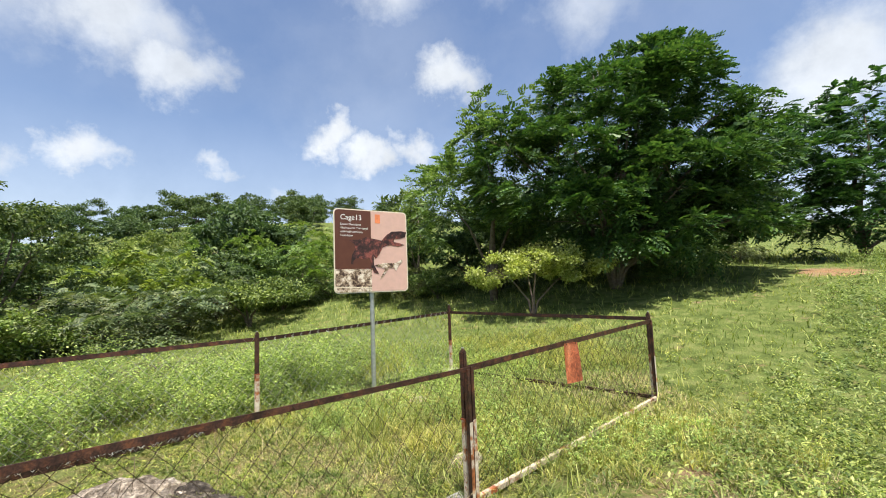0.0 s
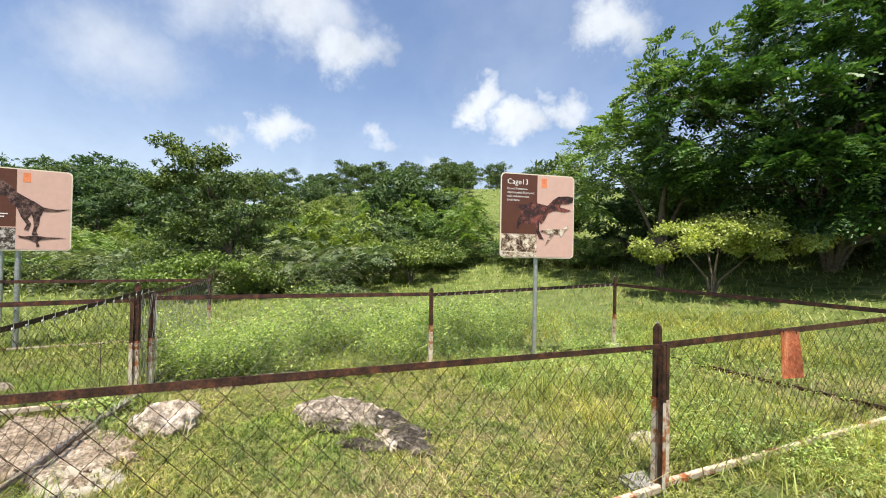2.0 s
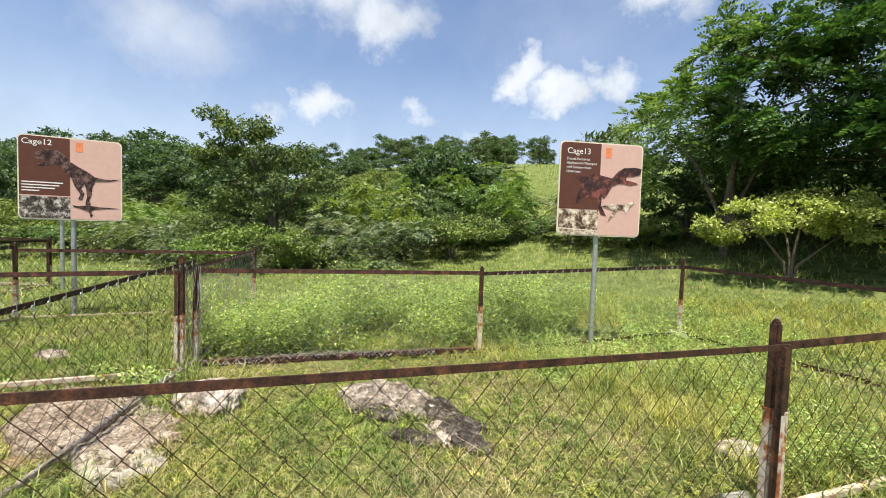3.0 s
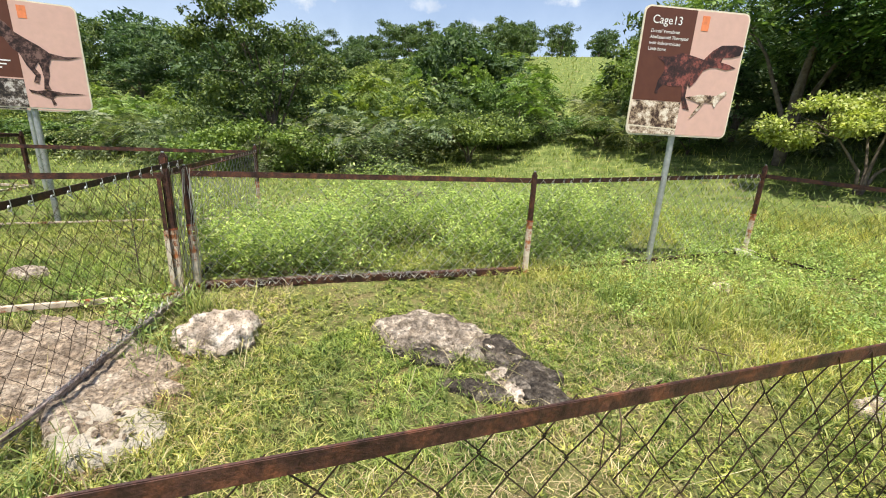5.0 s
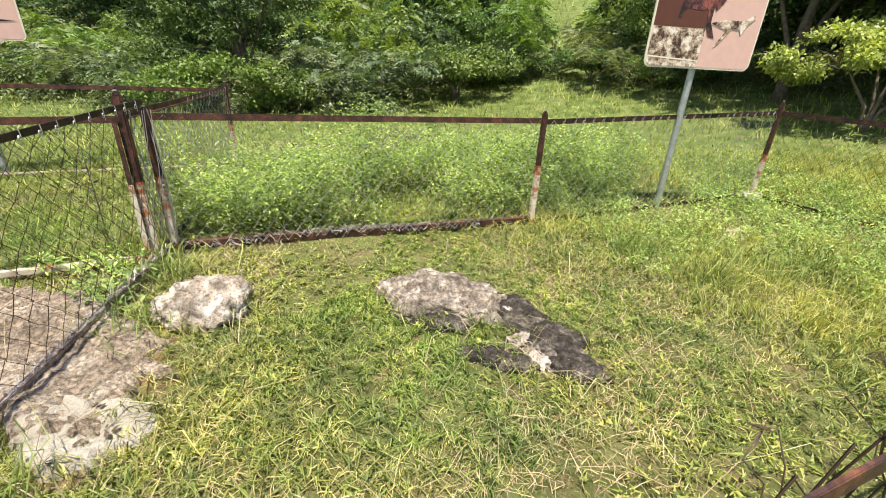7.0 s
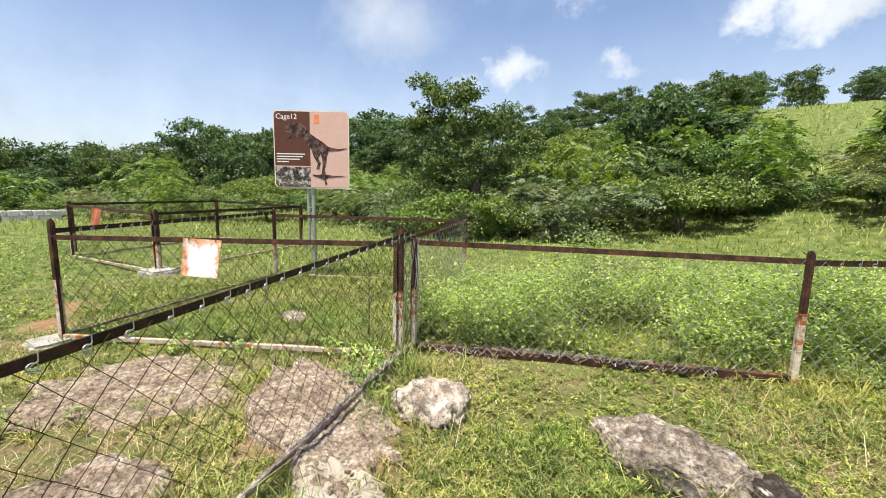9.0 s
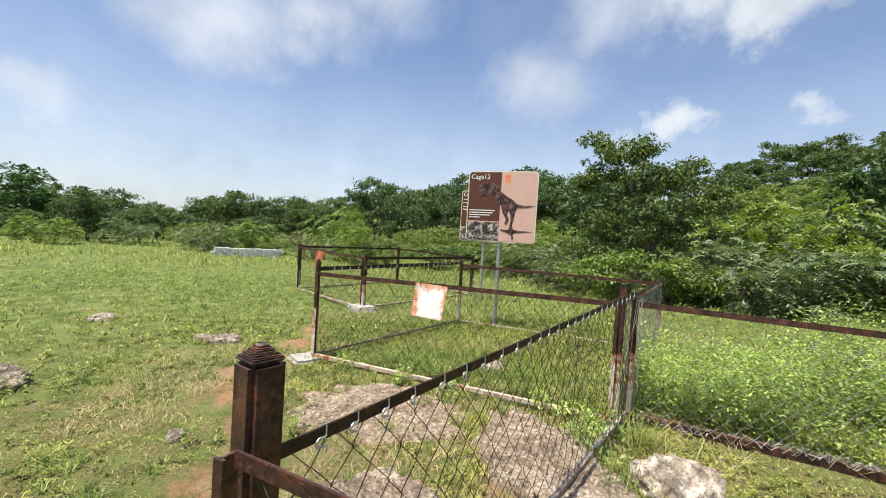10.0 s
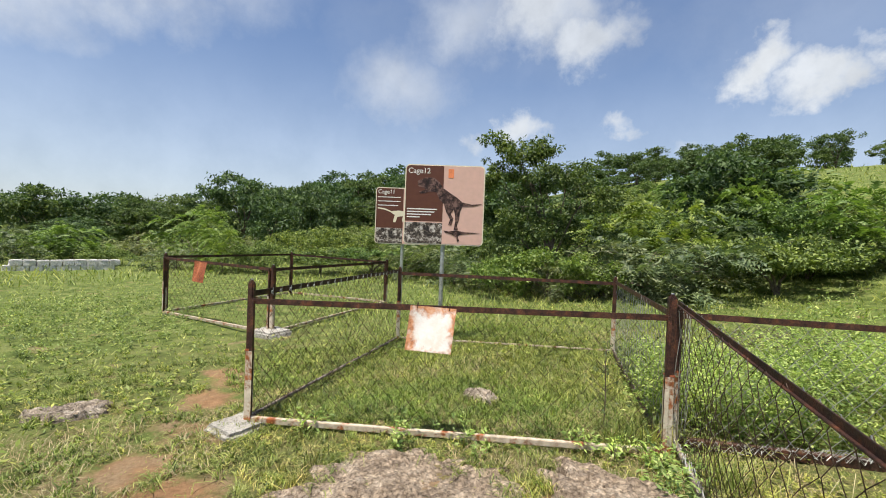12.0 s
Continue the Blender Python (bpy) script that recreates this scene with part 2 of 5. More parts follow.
def stone(name, dark, mid, light, scale=5.0, gravel=0.0, pit=0.95):
    k = Mat(name, 0.92, 0, 0.2)
    base = k.ramp(k.noise(scale, 10, 0.68), [(0.28, dark), (0.5, mid), (0.72, light)])
    # Dark pits are painted into the colour, apart from the relief.
    painted_pits = k.ramp(k.noise(scale * 9, 6, 0.7), [(0.36, (0.34, 0.30, 0.26)), (0.47, (0.95, 0.94, 0.92)), (0.64, (1.25, 1.22, 1.17))])
    col = k.mix(pit, base, painted_pits, 'MULTIPLY')
    relief = k.noise(scale * 6, 10, 0.75)
    if gravel:
        cells = k.t.nodes.new("ShaderNodeTexVoronoi")
        cells.inputs["Scale"].default_value, cells.inputs["Randomness"].default_value = gravel, 1.0
        k.link(k.mix(0.06, k.co, k.t.nodes[relief.node.name].outputs[1], 'ADD'), cells.inputs["Vector"])
        # Gaps between grains are painted darker, in step with the relief.
        grit = k.ramp(cells.outputs["Distance"], [(0.15, (1.12, 1.1, 1.08)), (0.5, (0.9, 0.88, 0.86)), (0.8, (0.42, 0.38, 0.34))])
        tone = k.ramp(cells.outputs["Color"], [(0.2, (0.62, 0.60, 0.60)), (0.8, (1.25, 1.2, 1.15))])
        col = k.mix(0.8, k.mix(0.8, col, grit, 'MULTIPLY'), tone, 'MULTIPLY')
        relief = k.mix(0.5, relief, k.ramp(cells.outputs["Distance"], [(0.0, (1, 1, 1)), (0.8, (0, 0, 0))]))
    k.color(col).bump(relief, 1.0, 0.045)
    return k.m


WIRE = wire_material("rusty_wire", (0.05, 0.03, 0.02), (0.12, 0.078, 0.052), (0.26, 0.20, 0.15))
WIRE_PALE, GALV = wire_material("pale_wire", (0.26, 0.24, 0.21), (0.50, 0.49, 0.46), (0.66, 0.65, 0.62)), galvanised()
STONE_PALE = stone("pale_limestone", (0.30, 0.24, 0.18), (0.62, 0.55, 0.47), (0.82, 0.78, 0.71), 7.0, 11.0)
STONE_DARK = stone("weathered_dark_stone", (0.030, 0.026, 0.022), (0.11, 0.095, 0.08), (0.46, 0.42, 0.36), 9.0, 30.0)
STONE_SLAB = stone("gravelly_bedrock", (0.19, 0.145, 0.105), (0.50, 0.41, 0.315), (0.78, 0.69, 0.57), 5.0, 34.0)
STONE_PALE_GREY = stone("mottled_grey_stone", (0.10, 0.085, 0.07), (0.42, 0.365, 0.30), (0.76, 0.70, 0.61), 8.0, 24.0)
STONE_SHEET = stone("smooth_pale_rock", (0.40, 0.34, 0.26), (0.56, 0.49, 0.39), (0.70, 0.64, 0.54), 3.0, 0.0, 0.4)
CONCRETE = stone("concrete", (0.40, 0.37, 0.33), (0.52, 0.49, 0.44), (0.62, 0.59, 0.54), 6.0)

WHITEWASH = stone("old_whitewash", (0.55, 0.53, 0.50), (0.74, 0.72, 0.69), (0.82, 0.80, 0.77), 6.0)


def ground_material():
    k = Mat("soil_and_turf", 0.95, 0, 0.15)
    turf = k.ramp(k.noise(3.0, 8, 0.65), [(0.36, (0.07, 0.095, 0.022)), (0.5, (0.12, 0.155, 0.038)), (0.64, (0.185, 0.205, 0.066))])
    thatch = k.ramp(k.noise(46, 6, 0.7), [(0.34, (0.06, 0.045, 0.022)), (0.5, (0.20, 0.145, 0.07)), (0.66, (0.36, 0.28, 0.15))])
    short = k.t.nodes.new("ShaderNodeAttribute")
    short.attribute_name = "mown"
    share = k.t.nodes.new("ShaderNodeMath")
    share.operation = 'MULTIPLY'
    k.link(short.outputs["Fac"], share.inputs[0])
    k.link(k.span(k.noise(5.5, 6, 0.7), 0.40, 0.62, 0.05, 0.8), share.inputs[1])
    turf = k.mix(share.outputs[0], turf, thatch)
    soil = k.ramp(k.noise(9.0, 8, 0.7), [(0.3, (0.19, 0.10, 0.05)), (0.7, (0.40, 0.235, 0.12))])
    soil = k.mix(k.span(k.noise(1.3, 6), 0.45, 0.6), soil, k.ramp(k.noise(40, 6), [(0.3, (0.20, 0.135, 0.075)), (0.7, (0.35, 0.25, 0.15))]))
    worn = k.t.nodes.new("ShaderNodeAttribute")
    worn.attribute_name = "worn"
    n = k.t.nodes.new("ShaderNodeMath")
    n.operation = 'ADD'
    k.link(worn.outputs["Fac"], n.inputs[0])
    k.link(k.span(k.noise(2.6, 8, 0.7), 0.2, 0.8, -0.75, 0.75), n.inputs[1])
    k.color(k.mix(k.span(n.outputs[0], 0.2, 0.55), turf, soil)).bump(k.noise(22, 8, 0.7), 1.0, 0.05)
    return k.m


GROUND = ground_material()


def plain(name, col, rough=0.5, spread=0.08):
    k = Mat(name, rough)
    lo, hi = tuple(c * (1 - spread) for c in col), tuple(min(1, c * (1 + spread)) for c in col)
    k.color(k.ramp(k.noise(12, 5), [(0.3, lo), (0.7, hi)]))
    return k.m


SIGN_TAN, SIGN_BROWN = plain("sign_tan", (0.67, 0.42, 0.345), 0.4, .05), plain("sign_brown", (0.115, 0.042, 0.026), 0.4)
SIGN_CREAM, SIGN_WHITE = plain("sign_cream_edge", (0.74, 0.66, 0.50), 0.45), plain("sign_white", (0.82, 0.80, 0.76), 0.5)
SIGN_ORANGE, SIGN_BACK = plain("sign_orange", (0.78, 0.24, 0.10), 0.5, .25), plain("sign_back", (0.45, 0.45, 0.44), 0.4)


def mottled(name, a, b, c, scale):
    k = Mat(name, 0.45)
    k.color(k.ramp(k.noise(scale, 8, 0.78), [(0.42, a), (0.5, b), (0.58, c)]))
    return k.m


PRINT_DARK = mottled("dark_print", (0.018, 0.010, 0.009), (0.055, 0.028, 0.024), (0.20, 0.115, 0.095), 9)
PRINT_RED = mottled("reddish_print", (0.028, 0.016, 0.015), (0.075, 0.032, 0.028), (0.30, 0.09, 0.07), 5)
PHOTO_PALE = mottled("pale_rock_photo", (0.05, 0.025, 0.018), (0.42, 0.30, 0.20), (0.80, 0.70, 0.58), 9)
PHOTO_GREY = mottled("grey_rock_photo", (0.02, 0.016, 0.014), (0.13, 0.10, 0.08), (0.58, 0.53, 0.48), 10)


def plate_material():
    """White enamel, rusted inward from the rim of the sheet."""
    k = Mat("white_rusted_plate", 0.6, 0, 0.3)
    sep = k.t.nodes.new("ShaderNodeSeparateXYZ")
    k.link(k.co, sep.inputs[0])

    def calc(op, a, b):
        n = k.t.nodes.new("ShaderNodeMath")
        n.operation = op
        for i, v in enumerate((a, b)):
            if isinstance(v, (int, float)):
                n.inputs[i].default_value = v
            else:
                k.link(v, n.inputs[i])
        return n.outputs[0]

    across = calc('ABSOLUTE', calc('DIVIDE', sep.outputs[0], 0.18), 0)
    up = calc('ABSOLUTE', calc('DIVIDE', calc('ADD', sep.outputs[2], 0.19), 0.19), 0)
    rim = calc('ADD', calc('MAXIMUM', across, up), k.span(k.noise(11, 8, 0.7), 0.25, 0.75, -0.42, 0.42))
    enamel = k.ramp(k.noise(9, 6), [(0.35, (0.78, 0.66, 0.56)), (0.6, (0.86, 0.81, 0.76))])
    rusty = k.ramp(k.noise(26, 8, 0.7), [(0.35, (0.34, 0.12, 0.05)), (0.55, (0.66, 0.30, 0.15)), (0.7, (0.76, 0.48, 0.32))])
    k.color(k.mix(k.span(rim, 0.66, 0.98), enamel, rusty)).bump(k.noise(40, 6), 0.4, 0.004)
    return k.m


PLATE_WHITE = plate_material()

# ---- mesh helpers ----


def smooth(me, on=True):
    me.polygons.foreach_set("use_smooth", [on] * len(me.polygons))


def finish(bm, name, material, shade=False):
    me = bpy.data.meshes.new(name)
    bmesh.ops.recalc_face_normals(bm, faces=bm.faces)
    bm.to_mesh(me)
    bm.free()
    me.materials.append(material)
    smooth(me, shade)
    return me


def part(name, bm, material, parent=None, label="", shade=False, m=None):
    me = bm if isinstance(bm, bpy.types.Mesh) else finish(bm, name, material, shade)
    ob = new(name, me)
    if parent:
        ob.parent = parent
    if m is not None:
        ob.matrix_local = m
    if label:
        tagged(ob, label)
    return ob


def thing(name, label, category, m=None, group="", kind=""):
    ob = new(name)
    ob.empty_display_size = 0.1
    if m is not None:
        ob.matrix_world = m
    return tagged(ob, label, category, group, kind)


def quads(name, verts, faces, material, tris=False):
    """A mesh from arrays: verts (n, 3), faces (k, 4) or (k, 3)."""
    me = bpy.data.meshes.new(name)
    verts, faces = np.asarray(verts, dtype=np.float32), np.asarray(faces, dtype=np.int32)
    n, w = faces.shape
    me.vertices.add(len(verts))
    me.vertices.foreach_set("co", verts.ravel())
    me.loops.add(n * w)
    me.loops.foreach_set("vertex_index", faces.ravel())
    me.polygons.add(n)
    me.polygons.foreach_set("loop_start", np.arange(0, n * w, w, dtype=np.int32))
    me.update(calc_edges=True)
    me.materials.append(material)
    return me


def box(bm, x0, x1, y0, y1, z0, z1, m=None, bevel=0.0):
    made = bmesh.ops.create_cube(bm, size=1)["verts"]
    for v in made:
        v.co = Vector(((x0 + x1) / 2 + v.co.x * (x1 - x0), (y0 + y1) / 2 + v.co.y * (y1 - y0), (z0 + z1) / 2 + v.co.z * (z1 - z0)))
    if bevel:
        edges = list({e for v in made for e in v.link_edges})
        made = bmesh.ops.bevel(bm, geom=edges, offset=bevel, segments=2, affect='EDGES')["verts"]
    if m is not None:
        bmesh.ops.transform(bm, matrix=m, verts=list(made))
    return bm


def tube(bm, pts, radii, sides=6, cap=True):
    """A tapered tube along points."""
    pts = [Vector(p) for p in pts]
    rings, side = [], None
    for i, p in enumerate(pts):
        d = (pts[min(i + 1, len(pts) - 1)] - pts[max(i - 1, 0)]).normalized()
        side = (side - d * side.dot(d)).normalized() if side and (side - d * side.dot(d)).length > 1e-4 else d.orthogonal().normalized()
        up = d.cross(side)
        rings.append([bm.verts.new(p + (side * math.cos(a) + up * math.sin(a)) * radii[i]) for a in (2 * math.pi * k / sides for k in range(sides))])
    for a, b in zip(rings, rings[1:]):
        for k in range(sides):
            bm.faces.new((a[k], a[(k + 1) % sides], b[(k + 1) % sides], b[k]))
    if cap:
        bm.faces.new(rings[0][::-1])
        bm.faces.new(rings[-1])
    return bm


# ---- the ground ----
# Places where the turf is worn off: x, y, radius.
BARE = [(1.35, 3.35, 0.18), (-6.05, -0.15, 0.3), (-6.6, -0.45, 0.25), (-5.2, -0.1, 0.22), (-7.6, 0.2, 0.3), (-8.3, 0.45, 0.3), (-5.75, -0.5, 0.2), (-7.1, -0.2, 0.2), (-4.6, -0.3, 0.2), (-5.5, 0.95, 0.42), (-5.2, 1.2, 0.25), (-4.35, 1.85, 0.4), (-4.1, 1.6, 0.22), (-4.5, 2.1, 0.2), (-3.42, 1.72, 0.26), (-3.8, 1.98, 0.36), (-3.5, 1.9, 0.26), (-4.75, 1.9, 0.3), (-4.15, 0.7, 0.28), (-2.62, 3.36, 0.2), (-2.3, 3.38, 0.14),
        (-1.83, 3.2, 0.17), (-3.8, 2.55, 0.26), (-6.88, 0.28, 0.22), (-10.0, 1.28, 0.25), (10.6, 12.4, 0.9), (1.9, 3.7, 0.22), (-3.6, -0.4, 0.4)]


def ramp_up(s, w):
    return 0.5 * (s + np.sqrt(s * s + w * w))


def height(x, y):
    """The lie of the land: level round the cages, rising beyond them to a hill."""
    x, y = np.asarray(x, dtype=float), np.asarray(y, dtype=float)
    u, v = -0.259 * x + 0.966 * y, 0.574 * x + 0.819 * y
    h = 0.2 * (ramp_up(v - 7.6, 1.5) - ramp_up(v - 17.5, 4)) + 0.03 * (ramp_up(u - 7, 2) - ramp_up(u - 20, 4)) + 0.29 * (ramp_up(u - 20, 5) - ramp_up(u - 46, 8))
    bumps = 0.012 * np.sin(1.9 * x + 0.7 * y) + 0.012 * np.sin(1.3 * y - 0.8 * x + 1) + 0.008 * np.sin(4.1 * x - 2.2 * y) + 0.008 * np.sin(3.7 * y + 1.7 * x)
    return h - 0.03 + bumps


def ground_z(x, y):
    return float(height(x, y))


def make_ground():
    near = np.arange(-16, 16.01, 0.28)
    far = 16 + np.cumsum(0.3 * 1.09 ** np.arange(1, 62))
    axis = np.concatenate((-far[::-1], near, far))
    gx, gy = np.meshgrid(axis - 3, axis + 3)
    n = len(axis)
    verts = np.stack((gx.ravel(), gy.ravel(), height(gx, gy).ravel()), 1)
    i = np.arange(n * n).reshape(n, n)
    faces = np.stack((i[:-1, :-1].ravel(), i[:-1, 1:].ravel(), i[1:, 1:].ravel(), i[1:, :-1].ravel()), 1)
    me = quads("ground", verts, faces, GROUND)
    smooth(me)
    worn = np.zeros(len(verts))
    for bx, by, r in BARE:
        worn = np.maximum(worn, np.clip(1.25 - np.hypot(verts[:, 0] - bx, verts[:, 1] - by) / r, 0, 1))
    me.attributes.new("worn", 'FLOAT', 'POINT').data.foreach_set("value", worn.astype(np.float32))
    mown = np.clip(1.6 - np.hypot(verts[:, 0] + 3.5, (verts[:, 1] - 2.0) * 1.15) / 5.0, 0, 1)
    me.attributes.new("mown", 'FLOAT', 'POINT').data.foreach_set("value", mown.astype(np.float32))
    tagged(new("ground", me), "grassy ground with bare reddish soil patches rising to a hill", "ground", kind="structure")


make_ground()

# ---- the cages ----
POSTS = {"F": (-2.796, 0.196, 1.22), "A": (0.10, 3.32, 1.08), "B": (2.53, 5.70, 1.11), "C": (-0.14, 7.68, 1.20), "D": (-2.45, 5.20, 1.075), "E": (-4.80, 3.04, 1.06),
         "R": (-4.77, 2.87, 1.17), "G": (-6.92, 0.37, 1.13), "H": (-8.85, 2.88, 1.10), "I": (-6.65, 5.20, 1.10),
         "J": (-12.75, 0.0, 1.10), "K": (-10.05, 1.30, 1.05), "L": (-12.1, 4.4, 1.05), "M": (-14.7, 2.9, 1.10)}


def at(k):
    return Vector((POSTS[k][0], POSTS[k][1], 0))


def make_post(fence, k, turn, size=0.075, cream_to=0.56):
    """A square steel post with a pyramid cap: bare rust above, worn cream paint below, a weld band between."""
    x, y, top = POSTS[k]
    base = ground_z(x, y) - 0.08
    m = pose(x, y, 0, 0, 0, turn)
    h = size / 2
    bm = bmesh.new()
    box(bm, -h, h, -h, h, cream_to, top - 0.02, bevel=0.014 if k == "F" else 0.009)
    post = part("post", bm, RUST, fence, "rusty brown square steel post", m=m)
    bm = bmesh.new()
    for i in range(4):
        s0 = h - 0.004 - i * h * 0.17
        z = top - 0.027 + i * 0.0075
        box(bm, -s0, s0, -s0, s0, z, z + 0.0105, bevel=0.0045)
    part("cap", bm, RUST, post, "stepped rusty post cap")
    bm = bmesh.new()
    bmesh.ops.create_cone(bm, segments=10, radius1=0.011, radius2=0.010, depth=0.008, matrix=Matrix.Translation((0, 0, top + 0.006)))
    part("knob", bm, GALV, post)
    if cream_to > 0:
        bm = bmesh.new()
        box(bm, -h - 0.002, h + 0.002, -h - 0.002, h + 0.002, base, cream_to, bevel=0.008)
        part("foot", bm, CREAM_WORN, post, "cream paint flaking over orange rust")
        bm = bmesh.new()
        box(bm, -h - 0.004, h + 0.004, -h - 0.004, h + 0.004, cream_to - 0.008, cream_to + 0.008, bevel=0.003)
        part("band", bm, RUST_ORANGE, post)


def angle_bar(length, size=0.048, thick=0.007, outward=-1, foot=0.6):
    """An L section along +x with its face upright towards -y (or +y)."""
    bm = bmesh.new()
    y0, y1 = sorted((0, outward * -thick))
    box(bm, 0, length, y0, y1, -size, 0, bevel=0.0015)
    y0, y1 = sorted((outward * -thick, outward * -size * foot))
    box(bm, 0, length, y0, y1, -size, -size + thick, bevel=0.0015)
    return bm


def chain_link(length, z0a, z0b, z1a, z1b, pitch=0.13, wire=0.0021, seed=0, slack=0.012, material=None):
    """Zigzag wires hooked into one another, hung between a lower and an upper edge that may slope."""
    rng = np.random.default_rng(seed)
    half = pitch / 2
    count = int(length / half)
    vs, fs, base = [], [], 0
    ph = np.arange(3) * 2 * math.pi / 3
    for i in range(count):
        x = (i + 0.5) * half
        f = x / length
        lo, hi = z0a + (z0b - z0a) * f, z1a + (z1b - z1a) * f
        n = max(3, int((hi - lo) / (pitch * 0.55)))
        zz = np.linspace(lo, hi, n + 1)
        sway = slack * (np.sin(2.1 * x + 3 * zz + seed) + 0.6 * np.sin(5.3 * x - 4 * zz))
        side = np.where((np.arange(n + 1) + i) % 2 == 0, 0.5, -0.5) * half * 1.06
        px = x + side + rng.normal(0, 0.0025, n + 1)
        py = sway + np.where((np.arange(n + 1)) % 2 == 0, 0.003, -0.003)
        ring = np.stack([np.stack((px + wire * np.cos(a), py + wire * np.sin(a), zz), 1) for a in ph], 1)
        vs.append(ring.reshape(-1, 3))
        k = np.arange(n) * 3 + base
        for j in range(3):
            j2 = (j + 1) % 3
            fs.append(np.stack((k + j, k + j2, k + 3 + j2, k + 3 + j), 1))
        base += (n + 1) * 3
    me = quads("wire_mesh", np.concatenate(vs), np.concatenate(fs), material or WIRE)
    return me


def make_panel(fence, a, b, za, zb, bottom=None, material=RUST, low=CREAM, outward=-1, ties=False, shift=0.0, seed=0, mesh=None, size=0.048, uprights=True, set_off=(0.0, 0.0), start=0.0):
    """Top bar, wire mesh, bottom bar and end bars between two posts; za and zb are the heights of the bar's top."""
    p, q = at(a), at(b)
    d = (q - p).normalized()
    p, q = p + Vector((d.y, -d.x, 0)) * set_off[0], q + Vector((d.y, -d.x, 0)) * set_off[1]
    d = q - p
    ln = d.length
    turn = math.degrees(math.atan2(d.y, d.x))
    slope = math.degrees(math.atan2(zb - za, ln))
    frame_m = pose(p.x, p.y, 0, 0, 0, turn)
    rail = part("top_rail", angle_bar(ln / math.cos(radians(slope)) - start, size, outward=outward, foot=0.3 if a == "F" else 0.6), material, fence, "rusty brown angle-iron rail",
                m=frame_m @ pose(0, shift, za, 0, -slope, 0) @ pose(start, 0, 0))
    ga, gb = ground_z(p.x, p.y), ground_z(q.x, q.y)
    lift = 0.05 if bottom is None else bottom
    me = chain_link(ln - 0.06, ga + lift, gb + lift, za - 0.01, zb - 0.01, wire=0.0027 if mesh else 0.0021, seed=seed, slack=0.03 if a == "E" else 0.012, material=mesh)
    part("wire_mesh", me, WIRE, fence, "rusty diamond chain-link wire mesh", m=frame_m @ pose(0.03, shift - outward * 0.012, 0))
    bm = bmesh.new()
    rise = math.degrees(math.atan2(gb - ga, ln))
    w = {"DE": 0.034, "EF": 0.017, "HG": 0.012, "IH": 0.012}.get(a + b, 0.022)
    box(bm, 0.03, ln - 0.03, -w * 0.9, w * 0.9, -w, w, bevel=0.004)
    part("bottom_rail", bm, low, fence, "bottom rail with flaking paint and rust", m=frame_m @ pose(0, shift, ga + lift, 0, -rise, 0))
    if uprights:
        for x, g, z in ((0.038, ga, za), (ln - 0.038, gb, zb)):
            bm = bmesh.new()
            box(bm, x - 0.004, x + 0.004, -0.02, 0.02, g + lift, z - 0.012, bevel=0.001)
            box(bm, x - 0.014, x + 0.014, -0.004 + outward * 0.02, 0.004 + outward * 0.02, g + lift, z - 0.012, bevel=0.001)
            up = part("upright", bm, RUST, fence, m=frame_m @ pose(0, shift, 0))
            if outward < 0 and g < 0.5:
                bm = bmesh.new()
                box(bm, x - 0.016, x + 0.016, -0.027, -0.0245, g + lift, 0.56, bevel=0.0005)
                part("painted_foot", bm, CREAM_WORN, up, "flaking cream paint")
    if ties:
        rng = random.Random(seed)
        x = 0.12
        while x < ln - 0.1:
            z = za + (zb - za) * x / ln
            bm = bmesh.new()
            w = rng.uniform(0.008, 0.014)
            y1 = 0.006
            ring = [(x + 0.4 * w + 1.2 * w * math.cos(q), y1 + 0.004 + 0.002 * math.sin(3 * q), z - 0.034 + 0.013 * math.sin(q)) for q in (0.6 * k for k in range(11))]
            loop = [(x - w, y1, z + 0.003), (x - w * .8, y1 + .004, z - 0.02)] + ring + [(x - w * 1.1, y1 + .003, z - 0.05), (x - w * 1.2, y1, z - .066)]
            tube(bm, loop, [0.0020] * len(loop), 4)
            part("wire_tie", bm, GALV, fence, m=frame_m @ pose(0, shift, 0))
            x += rng.uniform(0.10, 0.15)
    return rail


cage13 = thing("cage_fence", "low rusty angle-iron cage fence with chain-link mesh round bare fossil rocks", "fence", group="fossil cages")
for k in "FABCDE":
    make_post(cage13, k, 35 if k == "F" else 45, 0.084 if k == "F" else 0.055 if k == "E" else 0.048, 0.0 if k == "F" else 0.56)
make_panel(cage13, "F", "A", 1.055, 0.951, seed=1, outward=-1, set_off=(0.096, 0.065), start=0.05, low=CREAM, size=0.034)
make_panel(cage13, "A", "B", 0.955, 1.02, seed=2, outward=-1, shift=-0.035, low=CREAM)
make_panel(cage13, "B", "C", 1.05, 1.09, seed=3, uprights=False, outward=1, low=RUST_DARK, material=RUST_DARK)
make_panel(cage13, "C", "D", 1.09, 1.00, seed=4, uprights=False, mesh=WIRE_PALE, outward=1, low=RUST_DARK, material=RUST_DARK, ties=True)
make_panel(cage13, "D", "E", 1.01, 1.02, seed=5, uprights=False, outward=1, mesh=WIRE_PALE, low=RUST, material=RUST, bottom=0.07)
make_panel(cage13, "E", "F", 1.112, 0.985, seed=6, outward=1, low=GREY_STRIP, material=RUST_DARK, ties=True, shift=0.0, uprights=False, size=0.036, bottom=0.10)
cage12 = thing("cage_fence", "low rusty angle-iron cage fence enclosing mown grass", "fence", group="fossil cages")
for k in "RGHI":
    make_post(cage12, k, 48, 0.056 if k == "R" else 0.05)
